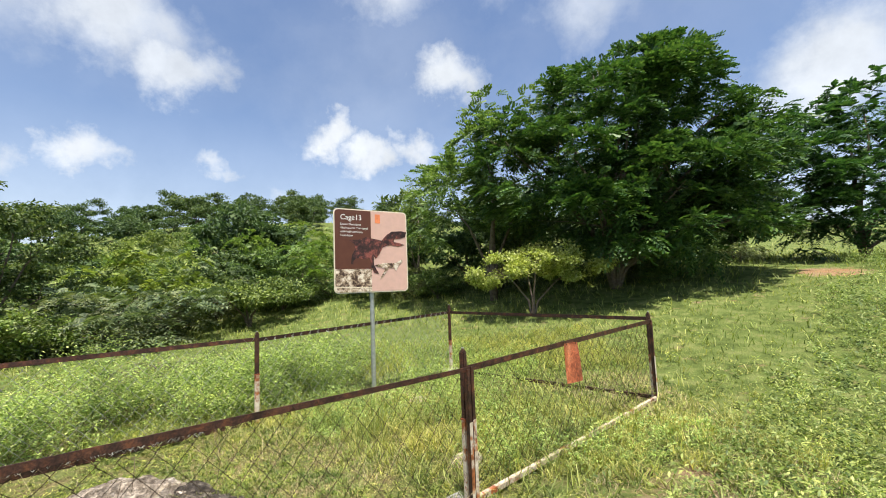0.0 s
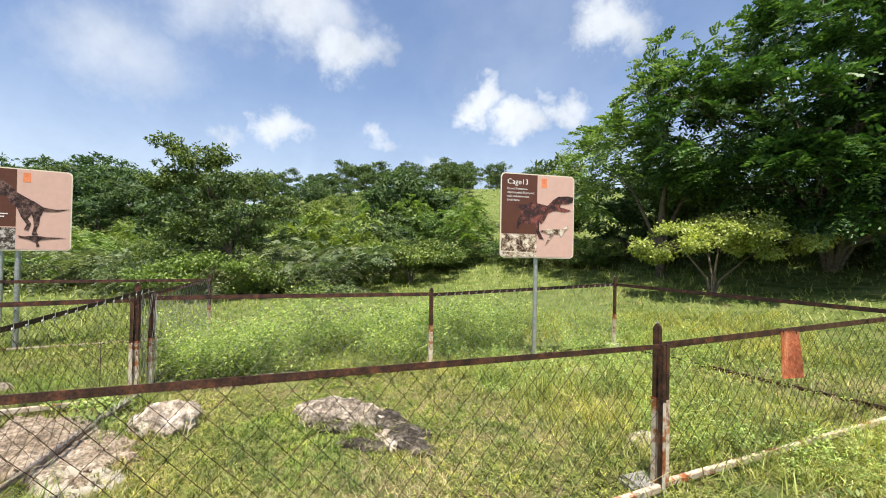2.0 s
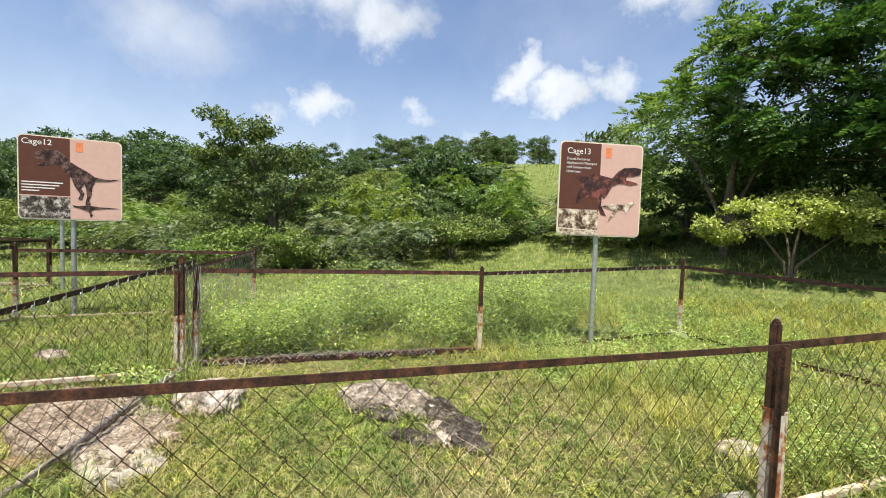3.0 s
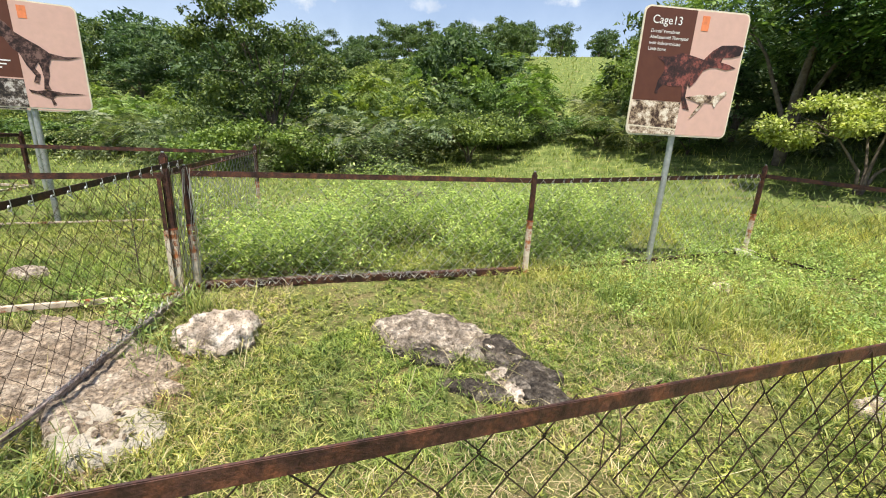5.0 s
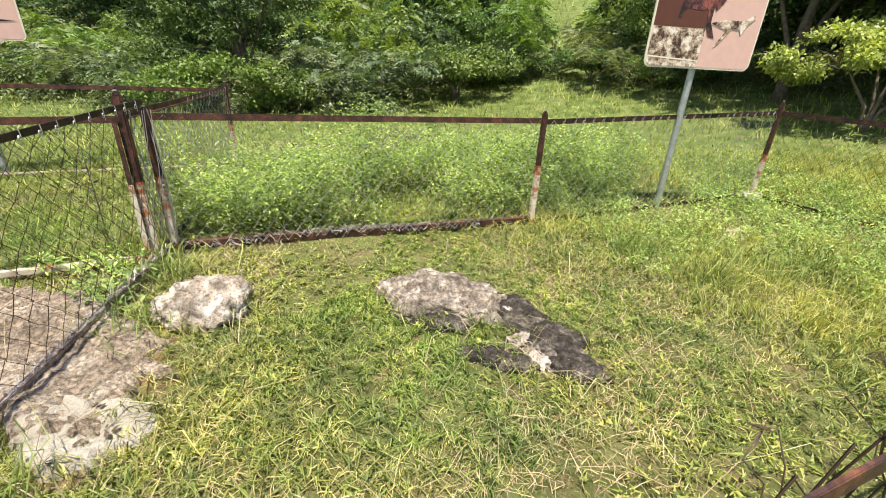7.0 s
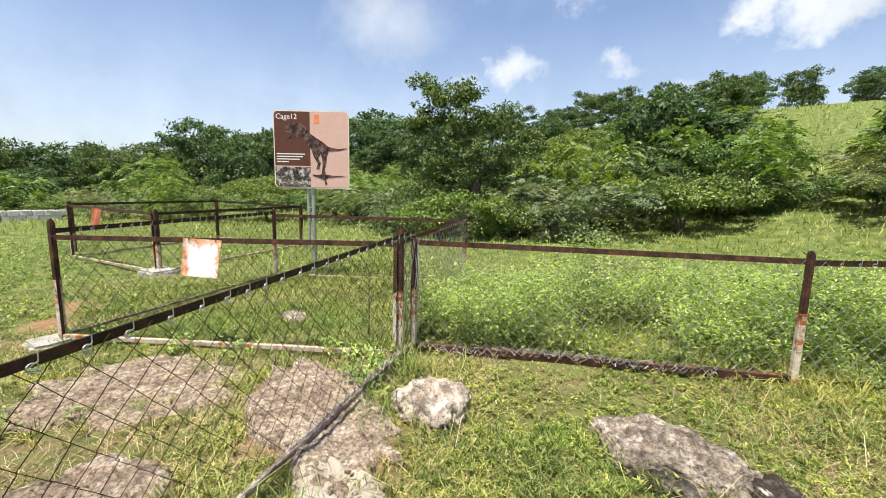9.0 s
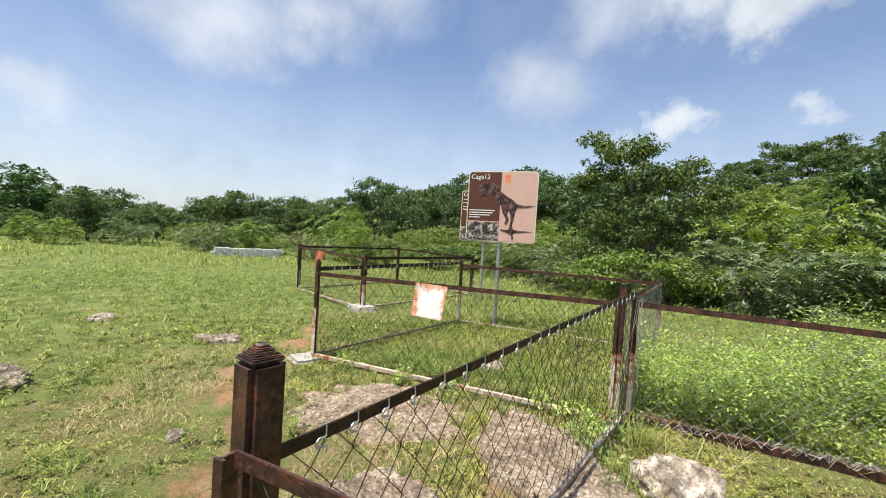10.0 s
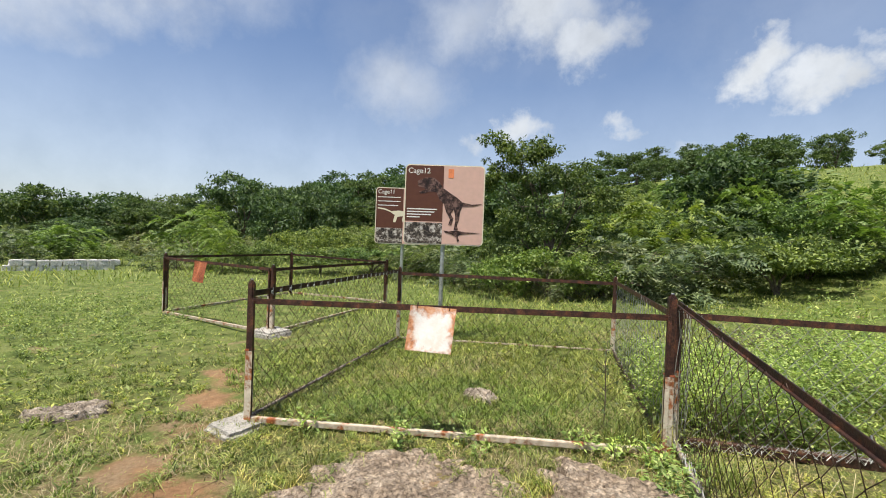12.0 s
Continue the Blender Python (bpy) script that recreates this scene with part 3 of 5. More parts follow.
make_panel(cage12, "G", "R", 0.985, 1.02, seed=7, outward=-1, shift=-0.035, size=0.046)
make_panel(cage12, "H", "G", 1.06, 1.04, seed=8, uprights=False, outward=1, material=RUST_DARK, low=GREY_STRIP, ties=True)
make_panel(cage12, "I", "H", 1.02, 1.02, seed=9, uprights=False, outward=1, low=CREAM)
make_panel(cage12, "R", "I", 1.04, 1.04, seed=10, low=RUST_DARK, uprights=False, outward=1, mesh=WIRE_PALE)
cage11 = thing("cage_fence", "rusty cage fence with orange plate and dark mesh", "fence", group="fossil cages")
for k in "JKLM":
    make_post(cage11, k, 40, 0.055, 0.45)
make_panel(cage11, "J", "K", 1.03, 1.0, seed=11, outward=-1, shift=-0.03)
make_panel(cage11, "K", "L", 1.0, 1.0, seed=12, outward=1, material=RUST_DARK)
make_panel(cage11, "L", "M", 1.0, 1.05, seed=13, outward=1, material=RUST_DARK)
make_panel(cage11, "M", "J", 1.05, 1.05, seed=14, outward=1, material=RUST_DARK)


def make_plate(a, b, f, z, w, h, material, label, tilt=-6, out=0.05):
    """A thin bent steel plate hung on a rail by two hooks."""
    p, q = at(a), at(b)
    d = (q - p).normalized()
    c = p.lerp(q, f) + Vector((d.y, -d.x, 0)) * out
    turn = math.degrees(math.atan2(d.y, d.x))
    ob = thing("name_plate", label, "plate", pose(c.x, c.y, z, tilt, 2, turn))
    n = 8
    vs, fs = [], []
    for i in range(n + 1):
        for j in range(n + 1):
            x, y = (i / n - 0.5) * w, -j / n * h
            skew = -0.05 * w * j / n
            vs.append((x + skew, 0.012 * math.sin(3 * i / n + 2 * j / n), y))
    for i in range(n):
        for j in range(n):
            k = i * (n + 1) + j
            fs.append((k, k + n + 1, k + n + 2, k + 1))
    me = quads("sheet", vs, fs, material)
    smooth(me, False)
    sheet = part("sheet", me, material, ob)
    sol = sheet.modifiers.new("thick", 'SOLIDIFY')
    sol.thickness = 0.002
    for x in (-w * 0.35, w * 0.35):
        bm = bmesh.new()
        tube(bm, [(x, -0.004, -0.02), (x, 0.0, 0.015), (x, 0.02, 0.03), (x, 0.05, 0.02), (x, 0.06, -0.01)], [0.003] * 5, 5)
        part("hook", bm, RUST_DARK, ob)


make_plate("A", "B", 0.42, 0.955, 0.24, 0.37, RUST_ORANGE, "bright orange rusted metal plate hung on the cage rail")
make_plate("G", "R", 0.455, 0.99, 0.36, 0.345, PLATE_WHITE, "white metal plate with orange rust edges hung on the rail")
make_plate("J", "K", 0.40, 1.0, 0.36, 0.36, RUST_ORANGE, "orange rusted metal plate hung on a dark rail")


def make_footing(x, y, w, d, h, turn):
    bm = bmesh.new()
    box(bm, -w / 2, w / 2, -d / 2, d / 2, -0.15, h, bevel=0.03)
    bmesh.ops.subdivide_edges(bm, edges=bm.edges[:], cuts=2, use_grid_fill=True)
    for v in bm.verts:
        v.co += Vector(noise.noise_vector(v.co * 6 + Vector((x, y, 0)))) * 0.018
    ob = part("footing", bm, CONCRETE, None)
    ob.matrix_world = pose(x, y, ground_z(x, y), 0, 0, turn)
    tagged(ob, "rough pale concrete footing at the foot of a post", "footing", "post footings")


make_footing(-6.88, 0.28, 0.36, 0.34, 0.04, 20)
make_footing(-10.02, 1.28, 0.50, 0.42, 0.10, 25)
make_footing(-0.14, 7.66, 0.30, 0.26, 0.07, 10)
make_footing(0.02, 3.30, 0.24, 0.24, 0.06, 40)

# ---- the boards ----


def outline(w, h, r, n=6):
    pts = []
    for cx, cy, a0 in ((w - r, h - r, 0), (-w + r, h - r, 90), (-w + r, -h + r, 180), (w - r, -h + r, 270)):
        for i in range(n + 1):
            a = radians(a0 + 90 * i / n)
            pts.append((cx + r * math.cos(a), cy + r * math.sin(a)))
    return pts


def slab_of(pts, y0, y1):
    """A flat shape in the x-z plane, from y0 (front) to y1."""
    bm = bmesh.new()
    front = [bm.verts.new((x, y0, z)) for x, z in pts]
    rear = [bm.verts.new((x, y1, z)) for x, z in pts]
    n = len(pts)
    f1, f2 = bm.faces.new(front), bm.faces.new(rear[::-1])
    for i in range(n):
        bm.faces.new((front[i], rear[i], rear[(i + 1) % n], front[(i + 1) % n]))
    bm.normal_update()
    bmesh.ops.triangulate(bm, faces=[f1, f2], ngon_method='EAR_CLIP')
    return bm


def rect(x0, x1, z0, z1):
    return [(x0, z0), (x1, z0), (x1, z1), (x0, z1)]


def words(text, size, material, parent, x, z, y):
    cu = bpy.data.curves.new("words", 'FONT')
    cu.body, cu.size, cu.extrude = text, size, 0.0006
    tmp = new("words", cu)
    me = bpy.data.meshes.new_from_object(tmp.evaluated_get(bpy.context.evaluated_depsgraph_get()))
    bpy.data.objects.remove(tmp)
    me.materials.clear()
    me.materials.append(material)
    part("lettering", me, material, parent, "white lettering", m=pose(x, y, z, 90, 0, 0))


HUNTER_A = [(258, 125), (300, 105), (345, 105), (375, 130), (395, 160), (430, 185), (470, 210), (500, 235), (550, 245), (605, 240), (560, 255), (500, 258), (488, 290), (485, 330), (475, 360), (482, 386), (458, 386),
            (465, 340), (462, 300), (455, 275), (440, 300), (455, 325), (445, 362), (428, 358), (438, 330), (415, 290), (400, 245), (378, 225), (360, 185), (330, 180), (300, 190), (270, 194), (268, 182), (300, 172), (292, 160), (262, 155)]
SMALL_A = [(405, 390), (430, 395), (470, 388), (520, 396), (600, 398), (545, 404), (495, 410), (482, 420), (490, 445), (478, 452), (474, 425), (440, 408), (412, 402)]
HUNTER_B = [(165, 240), (215, 238), (260, 222), (310, 232), (345, 240), (375, 205), (405, 185), (460, 180), (492, 185), (485, 215), (455, 225), (420, 228), (415, 245), (450, 252), (478, 262), (440, 272), (400, 265), (375, 268),
            (350, 280), (330, 320), (310, 345), (300, 332), (300, 380), (326, 430), (300, 425), (285, 390), (280, 340), (250, 345), (205, 340), (190, 355), (188, 376), (175, 372), (182, 325), (200, 290), (195, 262)]
SMALL_B = [(300, 382), (360, 368), (420, 370), (460, 348), (466, 358), (440, 385), (425, 415), (414, 396), (385, 396), (345, 450), (330, 460), (365, 402), (330, 390)]


def shape(pts, box4, w, h):
    x0, x1, y0, y1 = box4
    return [((x - x0) / (x1 - x0) * w - w / 2, h / 2 - (y - y0) / (y1 - y0) * h) for x, y in pts]


def make_board(label, x, y, z, turn, w, h, kind, poles=(0.0,)):
    """A painted sheet-metal board on a steel pole."""
    g = ground_z(x, y)
    ob = thing("information_board", label, "sign", pose(x, y, g, 0, 0, turn), group="cage boards")
    c = z - g
    b = Matrix.Translation((0, 0, c))
    bm = slab_of(outline(w / 2, h / 2, 0.07), -0.012, 0.002)
    panel = part("panel", bm, SIGN_CREAM, ob, "cream-edged sheet-metal board", m=b)
    e = 0.016
    part("tan_field", slab_of(outline(w / 2 - e, h / 2 - e, 0.058), -0.0145, -0.0122), SIGN_TAN, panel, "dusty pink print")
    xm = -w / 2 + w * (0.485 if kind != "11" else 0.5)
    zb = -h / 2 + h * 0.285
    brown = [p for p in outline(w / 2 - e, h / 2 - e, 0.058) if p[0] < 0 and p[1] > 0] + [(-w / 2 + e, zb), (xm, zb), (xm, h / 2 - e)]
    part("brown_field", slab_of(brown, -0.0165, -0.0147), SIGN_BROWN, panel, "dark brown print")
    photo = [(-w / 2 + e, zb - 0.004)] + [p for p in outline(w / 2 - e, h / 2 - e, 0.058) if p[0] < 0 and p[1] < 0] + [(xm, -h / 2 + e), (xm, zb - 0.004)]
    part("photo", slab_of(photo, -0.0165, -0.0147), PHOTO_PALE if kind == "13" else PHOTO_GREY, panel, "printed picture of pale rock")
    part("stamp", slab_of(rect(xm + 0.07, xm + 0.155, h / 2 - 0.2, h / 2 - 0.06), -0.0165, -0.0147), SIGN_ORANGE, panel, "orange printed mark")
    if kind == "13":
        ref = (90, 496, 66, 534)
        part("emblem", slab_of(shape(HUNTER_B, ref, w, h), -0.0185, -0.0168), PRINT_RED, panel, "dark reddish printed silhouette")
        part("emblem", slab_of(shape(SMALL_B, ref, w, h), -0.0195, -0.0188), PHOTO_PALE, panel, "small pale and dark printed silhouette")
        part("stripe", slab_of([(-w / 2 + e, zb - .27), (xm, zb - .295), (xm, zb - .283), (-w / 2 + e, zb - .256)], -0.0182, -0.0168), SIGN_CREAM, panel)
        words("Cage13", 0.112, SIGN_WHITE, panel, -w / 2 + 0.1, h / 2 - 0.165, -0.0172)
        for i, line in enumerate(("Dorsal Vertebrae", "Abelisauroid Theropod", "with Indeterminate", "Limb-bone")):
            words(line, 0.046, SIGN_WHITE, panel, -w / 2 + 0.1, h / 2 - 0.25 - i * 0.056, -0.0172)
    elif kind == "12":
        ref = (190, 615, 35, 470)
        part("emblem", slab_of(shape(HUNTER_A, ref, w, h), -0.0185, -0.0168), PRINT_DARK, panel, "dark printed silhouette")
        part("emblem", slab_of(shape(SMALL_A, ref, w, h), -0.0185, -0.0168), PRINT_DARK, panel, "small dark printed silhouette")
        part("stripe", slab_of(rect(-w / 2 + e, xm, zb - 0.012, zb + 0.004), -0.0182, -0.0168), SIGN_TAN, panel)
        words("Cage12", 0.115, SIGN_WHITE, panel, -w / 2 + 0.045, h / 2 - 0.135, -0.0172)
        for i, ln in enumerate((0.47, 0.43, 0.38, 0.20)):
            zl = h / 2 - 0.70 - i * 0.042
            part("text_bar", slab_of(rect(-w / 2 + 0.045, -w / 2 + 0.045 + ln, zl, zl + 0.016), -0.0182, -0.0168), SIGN_WHITE, panel)
    else:
        words("Cage11", 0.125, SIGN_WHITE, panel, -w / 2 + 0.045, h / 2 - 0.135, -0.0172)
        for i, ln in enumerate((0.5, 0.5, 0.45)):
            zl = h / 2 - 0.22 - i * 0.09
            part("text_bar", slab_of(rect(-w / 2 + 0.045, -w / 2 + 0.045 + ln, zl, zl + 0.016), -0.0182, -0.0168), SIGN_WHITE, panel)
        neck = [(-.56, .18), (-.4, .16), (-.25, .1), (-.1, .12), (.1, .1), (.4, .02), (.1, .02), (.05, -.12), (-.02, -.12), (0, .0), (-.12, -.02), (-.16, -.14), (-.22, -.14), (-.18, .02), (-.3, .09), (-.42, .13), (-.56, .15)]
        part("emblem", slab_of(neck, -0.0185, -0.0168), SIGN_CREAM, panel, "pale printed silhouette")
    for px in poles:
        bm = bmesh.new()
        tube(bm, [(px, 0.045, -0.25), (px, 0.045, c + h * 0.42)], [0.034, 0.034], 12)
        pole = part("pole", bm, GALV, ob, "dull grey galvanised pole", shade=False)
        for dz in (-0.3, 0.3):
            bm = bmesh.new()
            box(bm, px - 0.06, px + 0.06, 0.004, 0.085, c + dz * h - 0.02, c + dz * h + 0.02, bevel=0.004)
            part("clamp", bm, GALV, pole)
    return ob


make_board("square brown and pink cage board with a dark silhouette", -1.25, 6.42, 2.13, 35.5, 1.21, 1.27, "13")
make_board("square brown and pink cage board with a dark walking silhouette", -8.50, 3.42, 2.08, 52.0, 1.24, 1.24, "12")
make_board("cage board partly hidden behind its neighbour", -11.2, 4.27, 2.05, 53.0, 1.22, 1.24, "11")

# ---- stones ----


def make_stone(label, x, y, rx, ry, rz, turn, material, seed, sink=0.35, name="rock", rough=0.2):
    bm = bmesh.new()
    bmesh.ops.create_icosphere(bm, subdivisions=5, radius=1)
    off = Vector((seed * 7.3, seed * 3.1, seed * 1.7))
    small, big_r = min(rx, ry, rz), max(rx, ry)
    for v in bm.verts:
        n = v.co.normalized()
        side = 1 + rough * 0.7 * noise.noise(Vector((n.x, n.y, 0)) * 1.5 + off) + rough * 0.35 * noise.noise(Vector((n.x, n.y, 0)) * 4 + off)
        p = Vector((n.x * rx * side, n.y * ry * side, n.z * rz))
        f = 1 / big_r
        bulge = noise.noise(p * 2.6 * f + off) * 0.9 + noise.noise(p * 6 * f + off) * 0.5 + noise.noise(p * 14 * f + off) * 0.28 + noise.noise(p * 30 * f + off) * 0.16
        chip = abs(noise.noise(p * 4 * f + off * 2)) * 0.35
        v.co = p + n * small * rough * (bulge - chip)
    ob = part(name, bm, material, None, shade=True)
    ob.matrix_world = pose(x, y, ground_z(x, y) + rz * (1 - 2 * sink) * 0.5, 0, 0, turn)
    tagged(ob, label, "rock")
    return ob


def pebble(seed):
    bm = bmesh.new()
    bmesh.ops.create_icosphere(bm, subdivisions=2, radius=0.02)
    for v in bm.verts:
        v.co *= 1 + 0.5 * noise.noise(v.co * 30 + Vector((seed * 4, 0, 0)))
    return finish(bm, "fragment", STONE_SLAB)


PEBBLES = [pebble(i) for i in range(5)]


def make_bed(label, x, y, rx, ry, h, turn, material, seed):
    """A flat outcrop: broken edge, pitted uneven top."""
    n, rings = 110, 40
    vs, fs = [(0, 0, h)], []
    off = Vector((seed * 5.1, seed * 2.3, 0))
    for j in range(1, rings + 1):
        f = j / rings
        for i in range(n):
            a = 2 * math.pi * i / n
            d = Vector((math.cos(a), math.sin(a), 0))
            edge = 1 + 0.35 * noise.noise(d * 1.1 + off) + 0.25 * noise.noise(d * 3.5 + off) + 0.12 * noise.noise(d * 9 + off)
            px, py = d.x * rx * edge * f, d.y * ry * edge * f
            p = Vector((px, py, 0))
            top = h * (1 - max(0.0, (f - 0.72) / 0.28) ** 2 * 1.4) + 0.03 * noise.noise(p * 2.2 + off) + 0.025 * noise.noise(p * 5 + off) + 0.02 * noise.noise(p * 13 + off) + 0.014 * noise.noise(p * 29 + off) - 0.14 * max(0.0, (f - 0.8) / 0.2) ** 2
            vs.append((px, py, top))
    for i in range(n):
        fs.append((0, 1 + i, 1 + (i + 1) % n, 1 + (i + 1) % n))
    for j in range(rings - 1):
        for i in range(n):
            a, b = 1 + j * n + i, 1 + j * n + (i + 1) % n
            fs.append((a, a + n, b + n, b))
    me = bpy.data.meshes.new("bedrock")
    me.from_pydata(vs, [], [f if f[2] != f[3] else f[:3] for f in fs])
    me.materials.append(material)
    smooth(me)
    ob = thing("bedrock", label, "rock", pose(x, y, ground_z(x, y), 0, 0, turn), "outcrops")
    part("slab", me, material, ob)
    r = random.Random(seed)
    for i in range(int(24 * rx)):
        a, f = r.uniform(0, 6.28), r.uniform(0.1, 0.95)
        k = r.uniform(0.3, 0.9)
        part("fragment", r.choice(PEBBLES), material, ob, m=pose(math.cos(a) * rx * f, math.sin(a) * ry * f, h - 0.006 * k, r.uniform(0, 40), r.uniform(0, 40), r.uniform(0, 360)) @ Matrix.Diagonal((k * 1.3, k, k * 0.5, 1)))


make_bed("flat gravelly grey-brown bedrock outcrop beside the cage", -5.35, 0.95, 0.85, 0.66, 0.02, 55, STONE_SLAB, 1)
make_bed("flat bedrock outcrop running under the mesh fence", -4.20, 1.90, 0.98, 0.44, 0.09, -3, STONE_SLAB, 2)
make_bed("low pale rock sheet in the grass", -3.42, 1.70, 0.30, 0.19, 0.065, 30, STONE_SHEET, 3)
make_bed("low broken rock ledge in the grass", -4.15, 0.70, 0.42, 0.22, 0.10, 60, STONE_SLAB, 4)
make_stone("pale rounded limestone block near the cage corner", -3.80, 2.55, 0.26, 0.22, 0.20, 40, STONE_PALE, 5, 0.3, rough=0.26)


def lump(parent, name, x, y, rx, ry, rz, turn, material, seed, sink=0.45, rough=0.5, label=""):
    ob = make_stone("", x, y, rx, ry, rz, turn, material, seed, sink, name, rough)
    ob["category"] = ""
    del ob["category"]
    m = ob.matrix_world.copy()
    ob.parent = parent
    ob.matrix_local = parent.matrix_world.inverted() @ m
    if label:
        tagged(ob, label)


fossil = thing("fossil_rock", "weathered pale and black fossil rock breaking through the turf", "rock", pose(-2.4, 3.3, ground_z(-2.4, 3.3)))
# Pale domes at low x; darker crusts towards high x and in front.
for name, x, y, rx, ry, rz, turn, material, seed, sink, label in (
        ("dome", -2.66, 3.38, 0.38, 0.26, 0.125, 20, STONE_PALE_GREY, 6, 0.35, "pale grey weathered dome"), ("dome", -2.36, 3.42, 0.26, 0.20, 0.11, -10, STONE_PALE_GREY, 16, 0.35, ""),
        ("crust", -2.12, 3.46, 0.26, 0.17, 0.09, -25, STONE_DARK, 17, 0.4, "black rough crust"), ("crust", -1.86, 3.30, 0.27, 0.20, 0.08, -30, STONE_DARK, 18, 0.4, ""), ("crust", -1.68, 3.15, 0.18, 0.14, 0.07, 0, STONE_DARK, 19, 0.4, ""),
        ("crust", -2.05, 3.02, 0.26, 0.10, 0.05, 10, STONE_DARK, 20, 0.4, ""), ("fragment", -1.98, 3.20, 0.10, 0.07, 0.06, 30, STONE_PALE, 21, 0.35, "pale broken fragment"), ("fragment", -1.86, 3.09, 0.11, 0.07, 0.06, -30, STONE_PALE, 22, 0.35, ""),
        ("crust", -2.52, 3.16, 0.30, 0.12, 0.05, 12, STONE_DARK, 23, 0.4, "")):
    lump(fossil, name, x, y, rx, ry, rz, turn, material, seed, sink, 0.36, label)
make_stone("small pale stone in the grass", 0.10, 4.05, 0.17, 0.12, 0.08, 20, STONE_PALE, 8, 0.35)
make_stone("small pale stone in the grass", -0.55, 5.92, 0.16, 0.11, 0.07, 60, STONE_PALE, 9, 0.3)
make_stone("small grey stone inside the cage", -6.34, 2.40, 0.20, 0.14, 0.08, 10, STONE_PALE_GREY, 10, 0.3)
make_stone("grey boulder lying in the open field", -6.45, -2.35, 0.30, 0.22, 0.17, 70, STONE_PALE_GREY, 11, 0.3)
make_bed("low grey stone patch in the field", -7.85, -0.82, 0.32, 0.18, 0.05, 70, STONE_PALE_GREY, 12)
make_stone("low grey stone in the field", -9.35, -2.70, 0.26, 0.18, 0.09, 10, STONE_PALE_GREY, 13, 0.35)
make_stone("small grey stone in the field", -5.17, -0.57, 0.08, 0.06, 0.05, 10, STONE_PALE_GREY, 14, 0.35)

# ---- trees and bushes ----


def leaf_cloud(name, centres, radii, per, length, width, droop, material, seed, fold=0.25, simple=False):
    """Leaves in clumps round the given centres: each a pointed, slightly folded blade."""
    rng = np.random.default_rng(seed)
    c = np.repeat(np.asarray(centres, float), per, 0)
    r = np.repeat(np.asarray(radii, float), per)
    n = len(c)
    off = rng.normal(0, 1, (n, 3))
    off *= (rng.random(n) ** 0.5 / np.linalg.norm(off, axis=1))[:, None]
    off[:, 2] *= 0.6
    p = c + off * r[:, None]
    ax = off * 1.0 + rng.normal(0, 0.55, (n, 3))
    ax[:, 2] += -droop
    ax /= np.linalg.norm(ax, axis=1)[:, None]
    up = rng.normal(0, 0.8, (n, 3))
    up[:, 2] += 1
    sd = np.cross(ax, up)
    sd /= np.linalg.norm(sd, axis=1)[:, None] + 1e-6
    nr = np.cross(sd, ax)
    s = rng.uniform(0.65, 1.25, n)[:, None]
    ln, wd = length * s, width * s
    if simple:
        v = np.stack((p + sd * wd * 0.5, p + ax * ln * 1.15 - nr * ln * 0.1, p - sd * wd * 0.5), 1).reshape(-1, 3)
        return quads(name, v, np.arange(n)[:, None] * 3 + np.arange(3)[None], material)
    mid = p + ax * ln * 0.45
    v = np.stack((p, mid + sd * wd * 0.5 + nr * wd * fold, p + ax * ln - nr * ln * 0.12, mid - sd * wd * 0.5 + nr * wd * fold), 1).reshape(-1, 3)
    k = np.arange(n)[:, None] * 4 + np.arange(4)[None]
    return quads(name, v, k, material)


def lobed(rng, lobes, count, shell=0.55, pads=0, pad=0.5):
    """Clump centres inside egg-shaped lobes (x, y, z, rx, ry, rz), most near the skin, gathered into flat pads with gaps between."""
    w = np.array([l[3] * l[4] * l[5] for l in lobes]) ** 0.55
    n = pads or count
    pick = rng.choice(len(lobes), n, p=w / w.sum())
    l = np.asarray(lobes, float)[pick]
    d = rng.normal(0, 1, (n, 3))
    d[:, 2] += 0.25
    d /= np.linalg.norm(d, axis=1)[:, None]
    k = shell + (1 - shell) * rng.random(n) ** 0.6
    wob = 1 + 0.22 * np.sin(5 * d[:, 0] + 7 * d[:, 1] + pick) * np.cos(6 * d[:, 2] + pick)
    c = l[:, :3] + d * l[:, 3:] * (k * wob)[:, None]
    if not pads:
        return c, d
    own = rng.integers(0, n, count)
    size = pad * rng.uniform(0.55, 1.3, n)
    off = rng.normal(0, 1, (count, 3))
    off *= (rng.random(count) ** 0.4 / np.linalg.norm(off, axis=1))[:, None]
    off[:, 2] *= 0.42
    return c[own] + off * size[own][:, None], d[own] * 0.7 + off * 0.8


